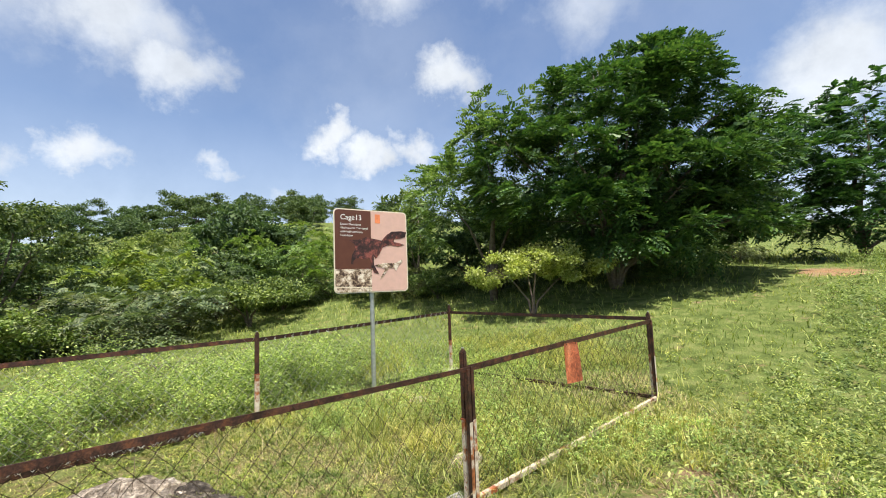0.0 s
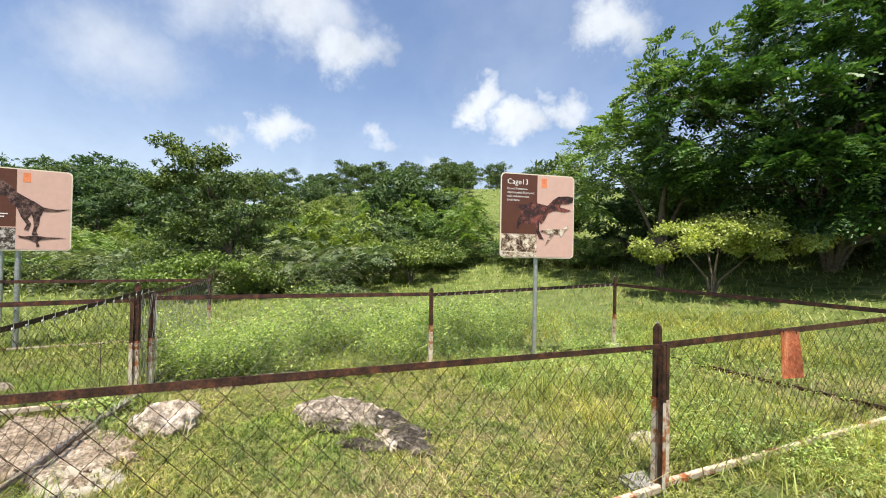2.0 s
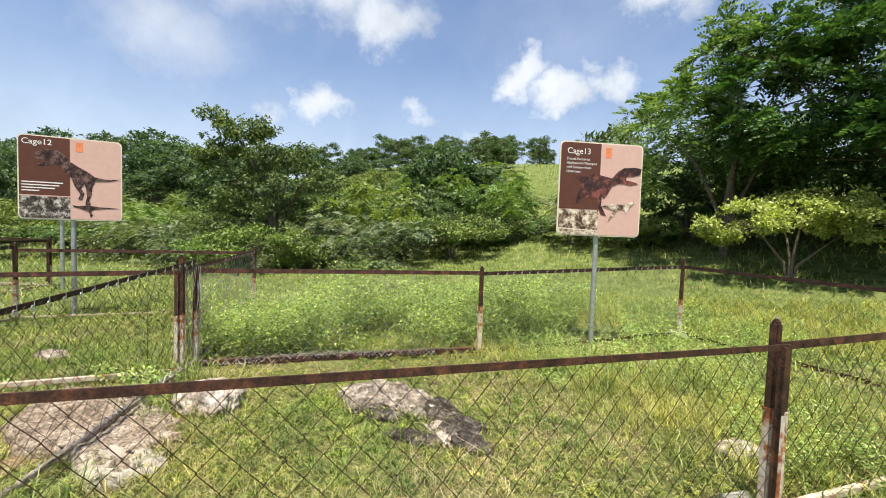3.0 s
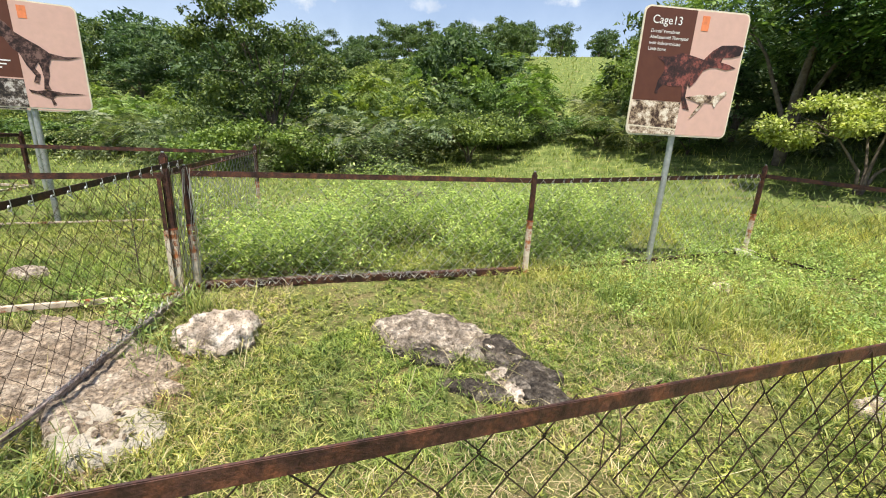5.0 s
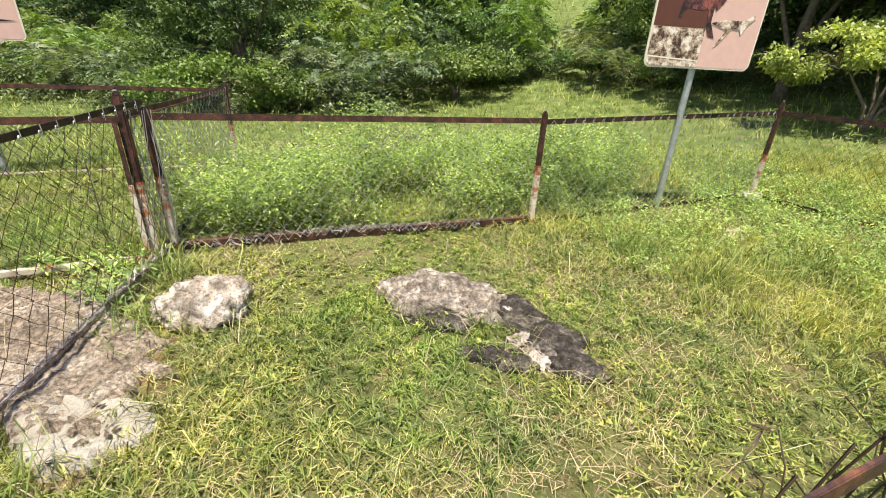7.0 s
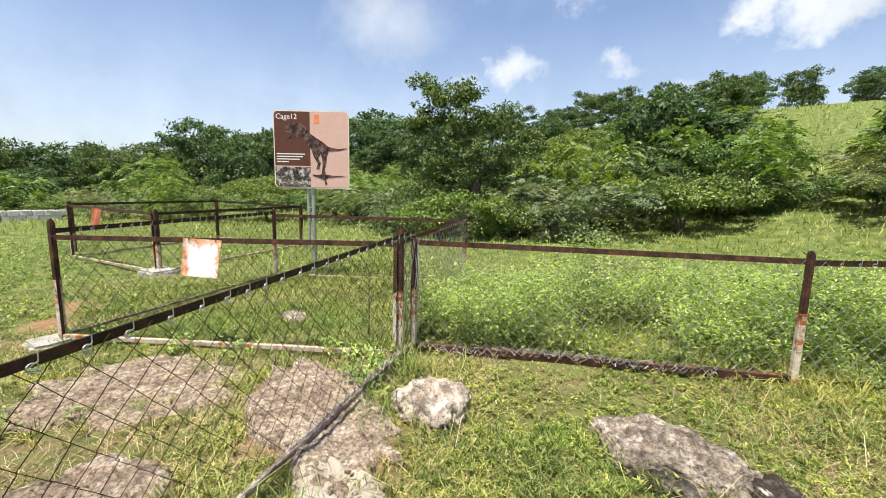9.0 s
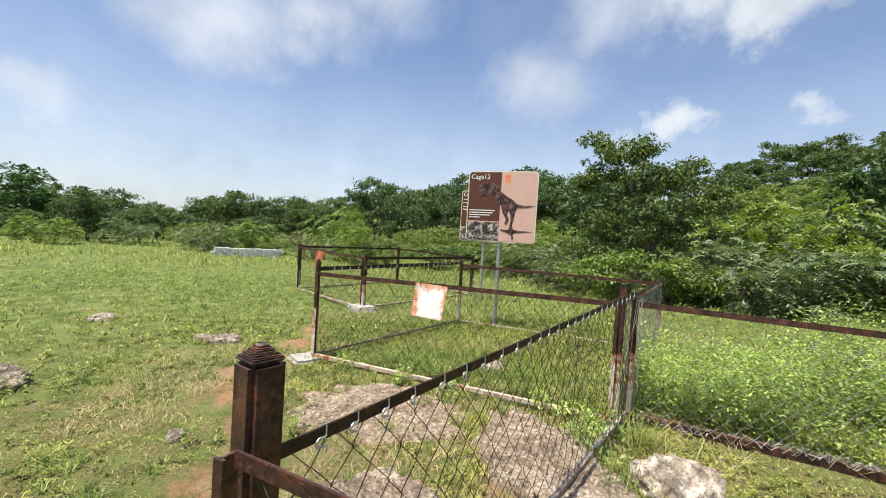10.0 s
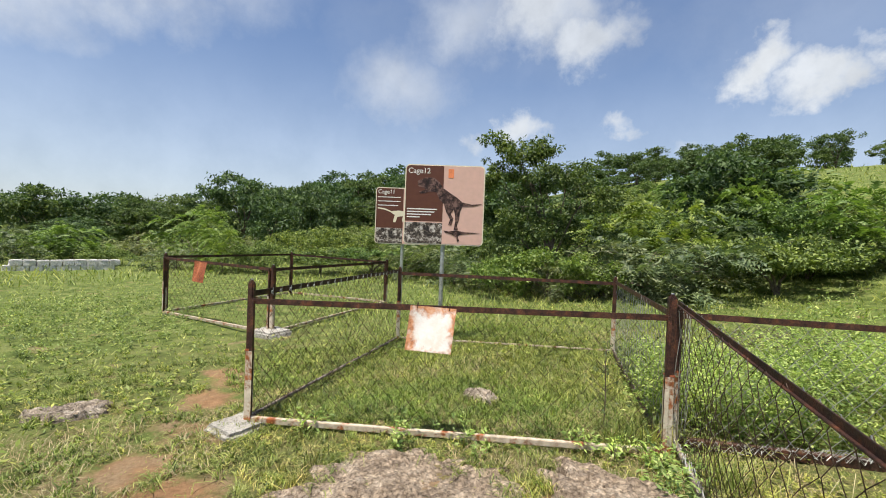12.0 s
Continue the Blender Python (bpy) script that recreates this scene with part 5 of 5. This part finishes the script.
def make_grass():
    r = np.random.default_rng(3)

    def strew(n, x0, x1, y0, y1, soft):
        x, y = r.uniform(x0, x1, n), r.uniform(y0, y1, n)
        keep = (clear_of(x, y) | (r.random(n) < 0.16)) & (wave(x, y, 2.4, 1) + wave(x, y, 7.0, 41) * 0.6 + r.random(n) * soft > 0.95)
        return x[keep], y[keep]

    def gather(sown):
        return np.concatenate([q[0] for q in sown]), np.concatenate([q[1] for q in sown])

    # an even close turf near the cages
    x, y = gather([strew(48000, -9.5, 4.5, -2.2, 8.6, 0.8), strew(75000, -4.4, 0.4, 1.0, 5.6, 0.9), strew(55000, -8.6, -2.9, -1.8, 3.0, 0.8)])
    t = (0.02 + 0.045 * wave(x, y, 1.6, 2)) * r.uniform(0.3, 1.6, len(x)) * np.where((x < -3) & (y < 1.5 + (x + 3) * -0.4), 0.7, 1.0)
    blades("grass", "short bright green turf round the cages", x, y, t, r.uniform(0.0035, 0.0075, len(x)), r.uniform(0.6, 2.6, len(x)), GRASS, 4)
    # broad-bladed creeping tussocks that break the turf up
    x, y = gather([strew(5600, -4.4, 0.6, 1.0, 5.8, 0.3), strew(4600, -9.0, -2.9, -1.8, 3.2, 0.3), strew(2500, -9.5, 4.5, -2.2, 8.6, 0.5)])
    tufts("crab_grass", "broad-bladed creeping grass tussocks", x, y, r.uniform(0.04, 0.11, len(x)), 11, 0.008, HERB, 44, 1.5)
    # deeper green longer grass inside the second cage
    n = 5200
    x, y = r.uniform(-9.0, -4.6, n), r.uniform(0.4, 5.4, n)
    inside = ((x + 6.92) * -0.76 + (y - 0.37) * 0.65 > 0.1) & ((x + 6.92) * -0.65 - (y - 0.37) * -0.76 > 0.05) & ((x + 8.85) * 0.69 - (y - 2.88) * -0.72 > -3)
    x, y = x[inside], y[inside]
    tufts("cage_grass", "deeper green longer grass inside the second cage", x, y, r.uniform(0.05, 0.13, len(x)), 9, 0.007, HERB, 45, 1.2)
    # longer and coarser out over the field
    x, y, rad = spread(130000, 6, 4.0, 42.0)
    keep = (rad > 3.0) & clear_of(x, y) & ((rad < 30) | (r.random(len(x)) < .7)) & (wave(x, y, 0.9, 31) + r.random(len(x)) > 0.55)
    x, y, rad = x[keep], y[keep], rad[keep]
    field = np.where((x < -2) & (y < 2.2) & (rad < 16), 0.42, 1.0)
    t = (0.10 + 0.13 * wave(x, y, 0.7, 7)) * r.uniform(0.5, 1.4, len(x)) * np.clip(0.7 + rad * 0.03, 0.7, 1.6) * field
    blades("meadow_grass", "longer green meadow grass over the field and slope", x, y, t, 0.005 + rad * 0.0013, 1.1 * np.ones(len(x)), MEADOW, 8)
    # tall pale grass inside the first cage and by the far fence
    n = 2300
    x, y = r.uniform(-2.6, 3.0, n), r.uniform(3.7, 10.0, n)
    keep = clear_of(x, y) & (wave(x, y, 1.6, 12) + 0.3 * r.random(n) > 0.52) & ((x + 0.2 > -(y - 4.2) * 0.5 - 0.8) | (y > 5))
    x, y = x[keep], y[keep]
    tufts("tall_grass", "tall pale yellow-green grass tufts", x, y, r.uniform(0.12, 0.34, len(x)), 13, 0.007, TALL, 13, 0.8)
    # dry straw lying in the turf
    n = 80000
    x, y = r.uniform(-7.5, 3, n), r.uniform(-1.4, 7, n)
    keep = clear_of(x, y) & (wave(x, y, 1.4, 15) > 0.42)
    x, y = x[keep], y[keep]
    blades("straw", "dry pale straw stalks lying in the turf", x, y, r.uniform(0.03, 0.12, len(x)), np.full(len(x), 0.0035), r.uniform(1.2, 2.4, len(x)), STRAW, 16)
    n = 200
    x, y = r.uniform(-4.2, 0.5, n), r.uniform(1.4, 5.5, n)
    blades("long_straw", "long pale stalks fallen across the turf", x, y, r.uniform(0.15, 0.36, n), np.full(n, 0.004), r.uniform(2.1, 2.8, n), STRAW, 17)


def make_tufts():
    """Long-bladed clumps of grass."""
    r = np.random.default_rng(77)
    for cx, cy, n, tall in ((-3.25, 1.28, 150, 0.34), (-3.05, 1.05, 120, 0.3), (-3.6, 1.15, 90, 0.28), (-0.9, 4.6, 160, 0.4), (-0.5, 4.9, 120, 0.36), (-1.5, 4.9, 120, 0.34), (-3.95, 2.2, 90, 0.26), (-4.3, 2.75, 110, 0.34), (-0.1, 5.3, 120, 0.4), (0.9, 5.2, 120, 0.4), (-5.0, 2.7, 110, 0.4), (-4.9, 2.85, 90, 0.4)):
        x, y = cx + r.normal(0, 0.09, n), cy + r.normal(0, 0.09, n)
        blades("grass_tuft", "clump of long bright green grass blades", x, y, tall * r.uniform(0.4, 1.1, n), np.full(n, 0.007), r.uniform(0.3, 1.4, n), MEADOW, int(100 + n + tall * 100))


def make_edging():
    """Grass that grows over the edges of the stones."""
    r = np.random.default_rng(55)
    xs, ys = [], []
    for cx, cy, rx, ry, turn, n in ((-3.80, 2.55, 0.27, 0.23, 40, 22), (-2.5, 3.34, 0.55, 0.27, 10, 40), (-1.9, 3.22, 0.42, 0.25, -25, 36), (-4.2, 1.9, 0.98, 0.46, -3, 60), (-3.42, 1.7, 0.3, 0.2, 30, 18), (-5.35, 0.95, 0.85, 0.68, 55, 60), (-4.15, 0.7, 0.42, 0.24, 60, 26),
                                    (-7.85, -0.82, 0.32, 0.18, 70, 14), (-6.45, -2.35, 0.3, 0.22, 70, 14), (-6.88, 0.28, 0.2, 0.2, 20, 10), (-6.34, 2.4, 0.2, 0.15, 10, 12), (0.1, 4.05, 0.17, 0.12, 20, 10), (-0.55, 5.92, 0.16, 0.11, 60, 10)):
        a, k, c, q = r.uniform(0, 6.283, n), r.uniform(0.82, 1.12, n), math.cos(radians(turn)), math.sin(radians(turn))
        u, v = np.cos(a) * rx * k, np.sin(a) * ry * k
        xs.append(cx + u * c - v * q)
        ys.append(cy + u * q + v * c)
    x, y = np.concatenate(xs), np.concatenate(ys)
    tufts("edge_grass", "grass tussocks growing over the edges of the stones", x, y, r.uniform(0.07, 0.17, len(x)), 12, 0.007, GRASS, 56, 1.0)


def weeds(name, label, x, y, size, leaf, material, seed, per=22, low=0.0):
    """Small leafy plants: leaves set round a short stalk."""
    r = np.random.default_rng(seed)
    n = len(x)
    idx = np.repeat(np.arange(n), per)
    s = size[idx]
    m = len(idx)
    hgt = low + (1 - low) * r.random(m) ** 0.7
    a = r.uniform(0, 6.283, m)
    spread_r = (0.45 * (1 - 0.5 * hgt)) * r.uniform(0.1, 1, m) * s
    p = np.stack((x[idx] + np.cos(a) * spread_r, y[idx] + np.sin(a) * spread_r, height(x[idx], y[idx]) + hgt * s), 1)
    ax = np.stack((np.cos(a), np.sin(a), r.uniform(-0.4, 0.8, m)), 1) + r.normal(0, 0.3, (m, 3))
    ax /= np.linalg.norm(ax, axis=1)[:, None]
    up = r.normal(0, 0.4, (m, 3)) + np.array([0, 0, 1.0])
    sd = np.cross(ax, up)
    sd /= np.linalg.norm(sd, axis=1)[:, None] + 1e-6
    ln = (leaf * r.uniform(0.5, 1.3, m))[:, None]
    mid = p + ax * ln * 0.45
    mid[:, 2] += 0.004
    if leaf < 0.032:
        v = np.stack((p + sd * ln * 0.2, p + ax * ln * 1.2, p - sd * ln * 0.2), 1).reshape(-1, 3)
        me = quads(name, v, np.arange(m)[:, None] * 3 + np.arange(3)[None], material)
    else:
        v = np.stack((p, mid + sd * ln * 0.18, p + ax * ln, mid - sd * ln * 0.18), 1).reshape(-1, 3)
        me = quads(name, v, np.arange(m)[:, None] * 4 + np.arange(4)[None], material)
    tagged(new(name, me), label, "weeds", kind="stuff")


def make_weeds():
    r = np.random.default_rng(9)
    # rank growth behind the cage between the two boards, highest along the mesh
    n = 2300
    x, y = r.uniform(-7.2, -1.6, n), r.uniform(3.0, 8.5, n)
    side = (x + 4.8) * -0.69 + (y - 3.04) * 0.72
    keep = (side > 0.10) & (side < 3.2) & ((x + 4.77) * 0.78 + (y - 2.87) * 0.63 > 0.0) & (wave(x, y, 3.2, 71) + 0.5 * r.random(n) > 0.55)
    x, y, side = x[keep], y[keep], side[keep]
    rank = np.clip(1.15 - 0.28 * side, 0.3, 1.0) * (0.3 + 1.0 * wave(x, y, 2.3, 51))
    blades("weed_stalks", "thin pale standing stalks among the weeds", x[:500], y[:500], r.uniform(0.25, 0.6, 500), np.full(500, 0.004), r.uniform(0.1, 0.5, 500), STRAW, 72)
    weeds("tall_weeds", "tall leafy green weeds crowding the mesh", x, y, r.uniform(0.35, 1.1, len(x)) * rank, 0.045, WEED, 1, 84)
    pick = (r.random(len(x)) < 0.5) & (rank > 0.45)
    weeds("light_weeds", "pale tall weed tips standing over the mesh", x[pick], y[pick], r.uniform(0.7, 1.1, pick.sum()) * rank[pick], 0.032, WEED, 7, 60, 0.4)
    stout = (side < 1.5) & (side > 0.2) & (r.random(len(x)) < 0.14)
    weeds("stout_weeds", "stout dark green weeds standing in the rank growth", x[stout], y[stout], r.uniform(0.5, 0.85, stout.sum()), 0.055, LEAF_LIME, 9, 70)
    # leafy weeds on the open side by the first cage
    n = 9000
    x, y = r.uniform(0.8, 13.0, n), r.uniform(0.6, 15.0, n)
    out = (x - 0.1) * 0.70 - (y - 3.32) * 0.72
    keep = (out > 0.25) & clear_of(x, y) & (wave(x, y, 1.1, 82) + 0.5 * r.random(n) + np.clip(out - 1.2, -0.6, 0.25) > 0.62)
    x, y = x[keep], y[keep]
    near = np.hypot(x, y) < 7
    tall = r.uniform(0.16, 0.52, len(x)) * (0.3 + 0.9 * wave(x, y, 1.2, 81))
    weeds("field_weeds", "knee-high leafy weeds in the open meadow", x[near], y[near], tall[near], 0.042, FIELD_WEED, 2, 36)
    weeds("field_weeds", "knee-high leafy weeds in the open meadow", x[~near], y[~near], tall[~near], 0.06, FIELD_WEED, 12, 18)
    # leafy patches in the field beside the second cage
    n = 2600
    x, y = r.uniform(-16.0, -5.0, n), r.uniform(-7.0, 0.6, n)
    keep = clear_of(x, y) & (wave(x, y, 0.9, 91) + 0.25 * r.random(n) > 0.66)
    x, y = x[keep], y[keep]
    weeds("leafy_patches", "patches of low leafy plants in the open field", x, y, r.uniform(0.06, 0.22, len(x)), 0.042, FIELD_WEED, 15, 28)
    # low herbs dotted through the turf
    n = 9000
    x, y = np.concatenate((r.uniform(-9.5, 4, n), r.uniform(-4.6, 0.6, n))), np.concatenate((r.uniform(-2.5, 8.5, n), r.uniform(1.2, 6.0, n)))
    keep = clear_of(x, y) & (wave(x, y, 1.8, 22) + 0.4 * r.random(2 * n) > 0.62)
    x, y = x[keep], y[keep]
    weeds("herbs", "low broad-leaved herbs in the turf", x, y, r.uniform(0.02, 0.07, len(x)), 0.026, HERB, 3, 11)
    # lighter leafy growth in the far half of the first cage
    n = 2600
    x, y = r.uniform(-2.6, 2.6, n), r.uniform(3.8, 9.5, n)
    keep = clear_of(x, y) & (wave(x, y, 1.5, 61) > 0.42) & (x * 0.7 + (y - 3.9) * 0.7 > -0.6)
    x, y = x[keep], y[keep]
    weeds("pale_weeds", "pale yellow-green leafy weeds inside the cage", x, y, r.uniform(0.10, 0.36, len(x)), 0.034, WEED, 6, 30)
    # herbs over the far field
    x, y, rad = spread(8000, 24, 4.0, 30.0)
    keep = (rad > 5) & clear_of(x, y)
    x, y, rad = x[keep], y[keep], rad[keep]
    weeds("meadow_weeds", "rough leafy plants across the meadow", x, y, r.uniform(0.06, 0.24, len(x)), 0.055, FIELD_WEED, 4, 13)
    # greens at the feet of the corner posts
    cx = np.array([-4.45, -4.5, -4.7, -4.25, -4.55, -4.9, -5.2, -6.0, -5.7, -6.5])
    cy = np.array([2.35, 2.5, 2.55, 2.25, 2.65, 2.55, 2.35, 1.3, 1.75, 0.75])
    x, y = np.repeat(cx, 6) + r.normal(0, 0.09, 60), np.repeat(cy, 6) + r.normal(0, 0.09, 60)
    weeds("corner_weeds", "fresh green weeds at the foot of the corner posts", x, y, r.uniform(0.06, 0.24, 60), 0.05, WEED, 5, 22)


make_grass()
make_tufts()
make_edging()
make_weeds()


# ---- small things ----
def make_tangle():
    """Loose wire ends twisted along the bottom rail and the mended corner."""
    p, q = at("E"), at("D")
    r = random.Random(4)
    for i in range(46):
        f = 0.03 + i / 46 * 0.80
        c = p.lerp(q, f)
        z = ground_z(c.x, c.y) + 0.07
        bm = bmesh.new()
        pts = [(r.uniform(-.04, .04), r.uniform(-.035, .035), r.uniform(-.03, .05)) for _ in range(5)]
        tube(bm, pts, [0.0028] * 5, 4)
        part("loose_wire", bm, WIRE_PALE, cage13, m=pose(c.x + 0.015, c.y - 0.02, z, 0, 0, 42))
    for a, b, span, lift, mat in (("E", "D", 0.82, 0.075, WIRE_PALE), ("F", "E", 0.97, 0.10, WIRE_PALE), ("G", "H", 0.97, 0.06, WIRE)):
        p3, q3 = at(a), at(b)
        ln = (q3 - p3).length * span
        turn = math.degrees(math.atan2(q3.y - p3.y, q3.x - p3.x))
        n = int(ln / 0.05)
        for k in range(3):
            bm = bmesh.new()
            pts = []
            for i in range(n):
                x = 0.05 + i * 0.05 + r.uniform(-.012, .012)
                c = p3.lerp(q3, x / (q3 - p3).length)
                z = ground_z(c.x, c.y) + lift + (0.035 if (i + k) % 2 else -0.03) + r.uniform(-.012, .012)
                pts.append((x, (-0.03 if a == "E" else 0.0) + r.uniform(-.02, .02), z))
            tube(bm, pts, [0.0026] * n, 4)
            part("mesh_hem", bm, mat, cage12 if a == "G" else cage13, "twisted pale wire edge", m=pose(p3.x, p3.y, 0, 0, 0, turn))
    for i in range(4):
        f = r.uniform(0.5, 0.64)
        p2, q2 = at("F"), at("A")
        c = p2.lerp(q2, f)
        bm = bmesh.new()
        x0, z0 = 0, 0.95 - r.uniform(0.0, 0.16)
        pts = [(0, 0, z0 - 0.12), (r.uniform(-.03, .03), 0.02, z0 - 0.05), (r.uniform(-.05, .05), 0.04 + r.uniform(0, .05), z0), (r.uniform(-.07, .07), 0.07, z0 + 0.015), (r.uniform(-.06, .06), 0.06, z0 - 0.02)]
        tube(bm, pts, [0.0015] * 5, 4)
        part("loose_wire", bm, WIRE, cage13, m=pose(c.x, c.y, 0, 0, 0, 47))
    for i in range(10):
        bm = bmesh.new()
        a = r.uniform(0, 6.28)
        pts = [(0.06 * math.cos(a + k * .3) + r.uniform(-.02, .02), 0.06 * math.sin(a + k * .3) + r.uniform(-.02, .02), 0.1 + k * 0.19) for k in range(6)]
        tube(bm, pts, [0.0022] * 6, 4)
        part("loose_wire", bm, WIRE_PALE, cage13, m=pose(-4.75, 2.98, 0))


make_tangle()


def make_sapling(x, y, h, seed):
    r = random.Random(seed)
    ob = thing("sapling", "thin leafless grey-green sapling in the mown cage", "plant", pose(x, y, ground_z(x, y)))
    bm = bmesh.new()
    tube(bm, [(0, 0, -.02), (.01, 0, h * .4), (-.01, .01, h * .75), (.01, 0, h)], [.006, .005, .004, .0015], 5)
    for i in range(9):
        z = h * r.uniform(.3, .95)
        a = r.uniform(0, 6.28)
        e = Vector((math.cos(a), math.sin(a), 0.9)) * r.uniform(.08, .2)
        tube(bm, [(0, 0, z), (e.x * .5, e.y * .5, z + e.z * .4), (e.x, e.y, z + e.z)], [.0035, .0025, .001], 4)
    part("stem", bm, BARK, ob)
    c = np.array([[r.uniform(-.14, .14), r.uniform(-.14, .14), h * r.uniform(.25, 1)] for _ in range(26)])
    part("foliage", leaf_cloud("foliage", c, np.full(26, .04), 3, .035, .016, .2, LEAF_GREY, seed), LEAF_GREY, ob)


make_sapling(-5.25, 2.80, 0.8, 3)


def make_brush(x, y, w, d, h, seed):
    """A heap of grey dead twigs."""
    r = random.Random(seed)
    ob = thing("brush_pile", "heap of grey dead twigs behind the fence", "brush", pose(x, y, ground_z(x, y), 0, 0, 40))
    bm = bmesh.new()
    for _ in range(150):
        p = Vector((r.gauss(0, w * .4), r.gauss(0, d * .4), r.uniform(0, h)))
        e = p + Vector((r.uniform(-1, 1), r.uniform(-1, 1), r.uniform(-.2, .5))) * 0.35
        tube(bm, [p, p.lerp(e, .5) + Vector((0, 0, .03)), e], [.006, .005, .002], 4, False)
    part("twig", bm, BARK, ob)


make_brush(-5.2, 7.0, 0.9, 0.4, 0.35, 8)


def make_low_wall():
    """A low pale masonry wall of rough blocks across the far field."""
    ob = tagged(new("low_wall"), "low pale masonry wall across the field", "wall", kind="structure")
    r = random.Random(6)
    x0, y0, x1, y1 = -23.6, -4.1, -24.3, -1.1
    n = 9
    turn = math.degrees(math.atan2(y1 - y0, x1 - x0))
    ln = math.hypot(x1 - x0, y1 - y0) / n
    meshes = []
    for k in range(4):
        bm = bmesh.new()
        box(bm, -ln / 2 + .008, ln / 2 - .008, -.16, .16, 0, 0.21, bevel=.02)
        for v in bm.verts:
            v.co += Vector(noise.noise_vector(v.co * 5 + Vector((k * 9, 0, 0)))) * .02
        meshes.append(finish(bm, "block", WHITEWASH))
    for row in range(2):
        for i in range(n):
            f = (i + 0.5 * (row % 2)) / n
            x, y = x0 + (x1 - x0) * f, y0 + (y1 - y0) * f
            part("block", meshes[r.randrange(4)], WHITEWASH, ob, m=pose(x, y, ground_z(x, y) - .03 + row * .205, 0, 0, turn + r.uniform(-1, 1)))


make_low_wall()


def make_hut(x, y, turn):
    """A small pale flat-roofed hut among the trees on the hill."""
    g = ground_z(x, y)
    ob = thing("hut", "small pale flat-roofed hut among the hilltop trees", "hut", pose(x, y, g - 0.9, 0, 0, turn))
    bm = bmesh.new()
    for a in ((-1.6, 1.6, -1.2, -1.05), (-1.6, 1.6, 1.05, 1.2), (-1.6, -1.45, -1.05, 1.05), (1.45, 1.6, -1.05, 1.05)):
        box(bm, *a, -.4, 2.2)
    part("wall", bm, CONCRETE, ob)
    bm = bmesh.new()
    box(bm, -1.9, 1.9, -1.5, 1.5, 2.203, 2.35, bevel=.02)
    part("roof", bm, SIGN_TAN, ob)
    bm = bmesh.new()
    box(bm, -.4, .4, -1.26, -1.203, 1.0, 1.8)
    part("window", bm, RUST_DARK, ob)


make_hut(*from_cam(19.5, 52), 10)


def make_mast(x, y, h):
    """A lattice power mast on the skyline."""
    ob = thing("power_mast", "thin grey lattice power mast on the skyline", "mast", pose(x, y, ground_z(x, y), 0, 0, 20))
    bm = bmesh.new()
    for sx in (-1, 1):
        for sy in (-1, 1):
            tube(bm, [(sx * 1.6, sy * 1.6, -.5), (sx * .25, sy * .25, h)], [.09, .05], 4)
    n = 12
    for i in range(n):
        a, b = 1.6 - 1.35 * i / n, 1.6 - 1.35 * (i + 1) / n
        z0, z1 = h * i / n, h * (i + 1) / n
        for s1 in (-1, 1):
            tube(bm, [(-a, s1 * a, z0), (b, s1 * b, z1)], [.04, .04], 3)
            tube(bm, [(s1 * a, -a, z0), (s1 * b, b, z1)], [.04, .04], 3)
    part("lattice", bm, GALV, ob)
    for z, w in ((h * .72, 3), (h * .85, 2.4), (h * .96, 1.8)):
        bm = bmesh.new()
        tube(bm, [(-w, 0, z), (w, 0, z)], [.06, .06], 4)
        part("cross_arm", bm, GALV, ob)


make_mast(*from_cam(104.5, 190), 11)
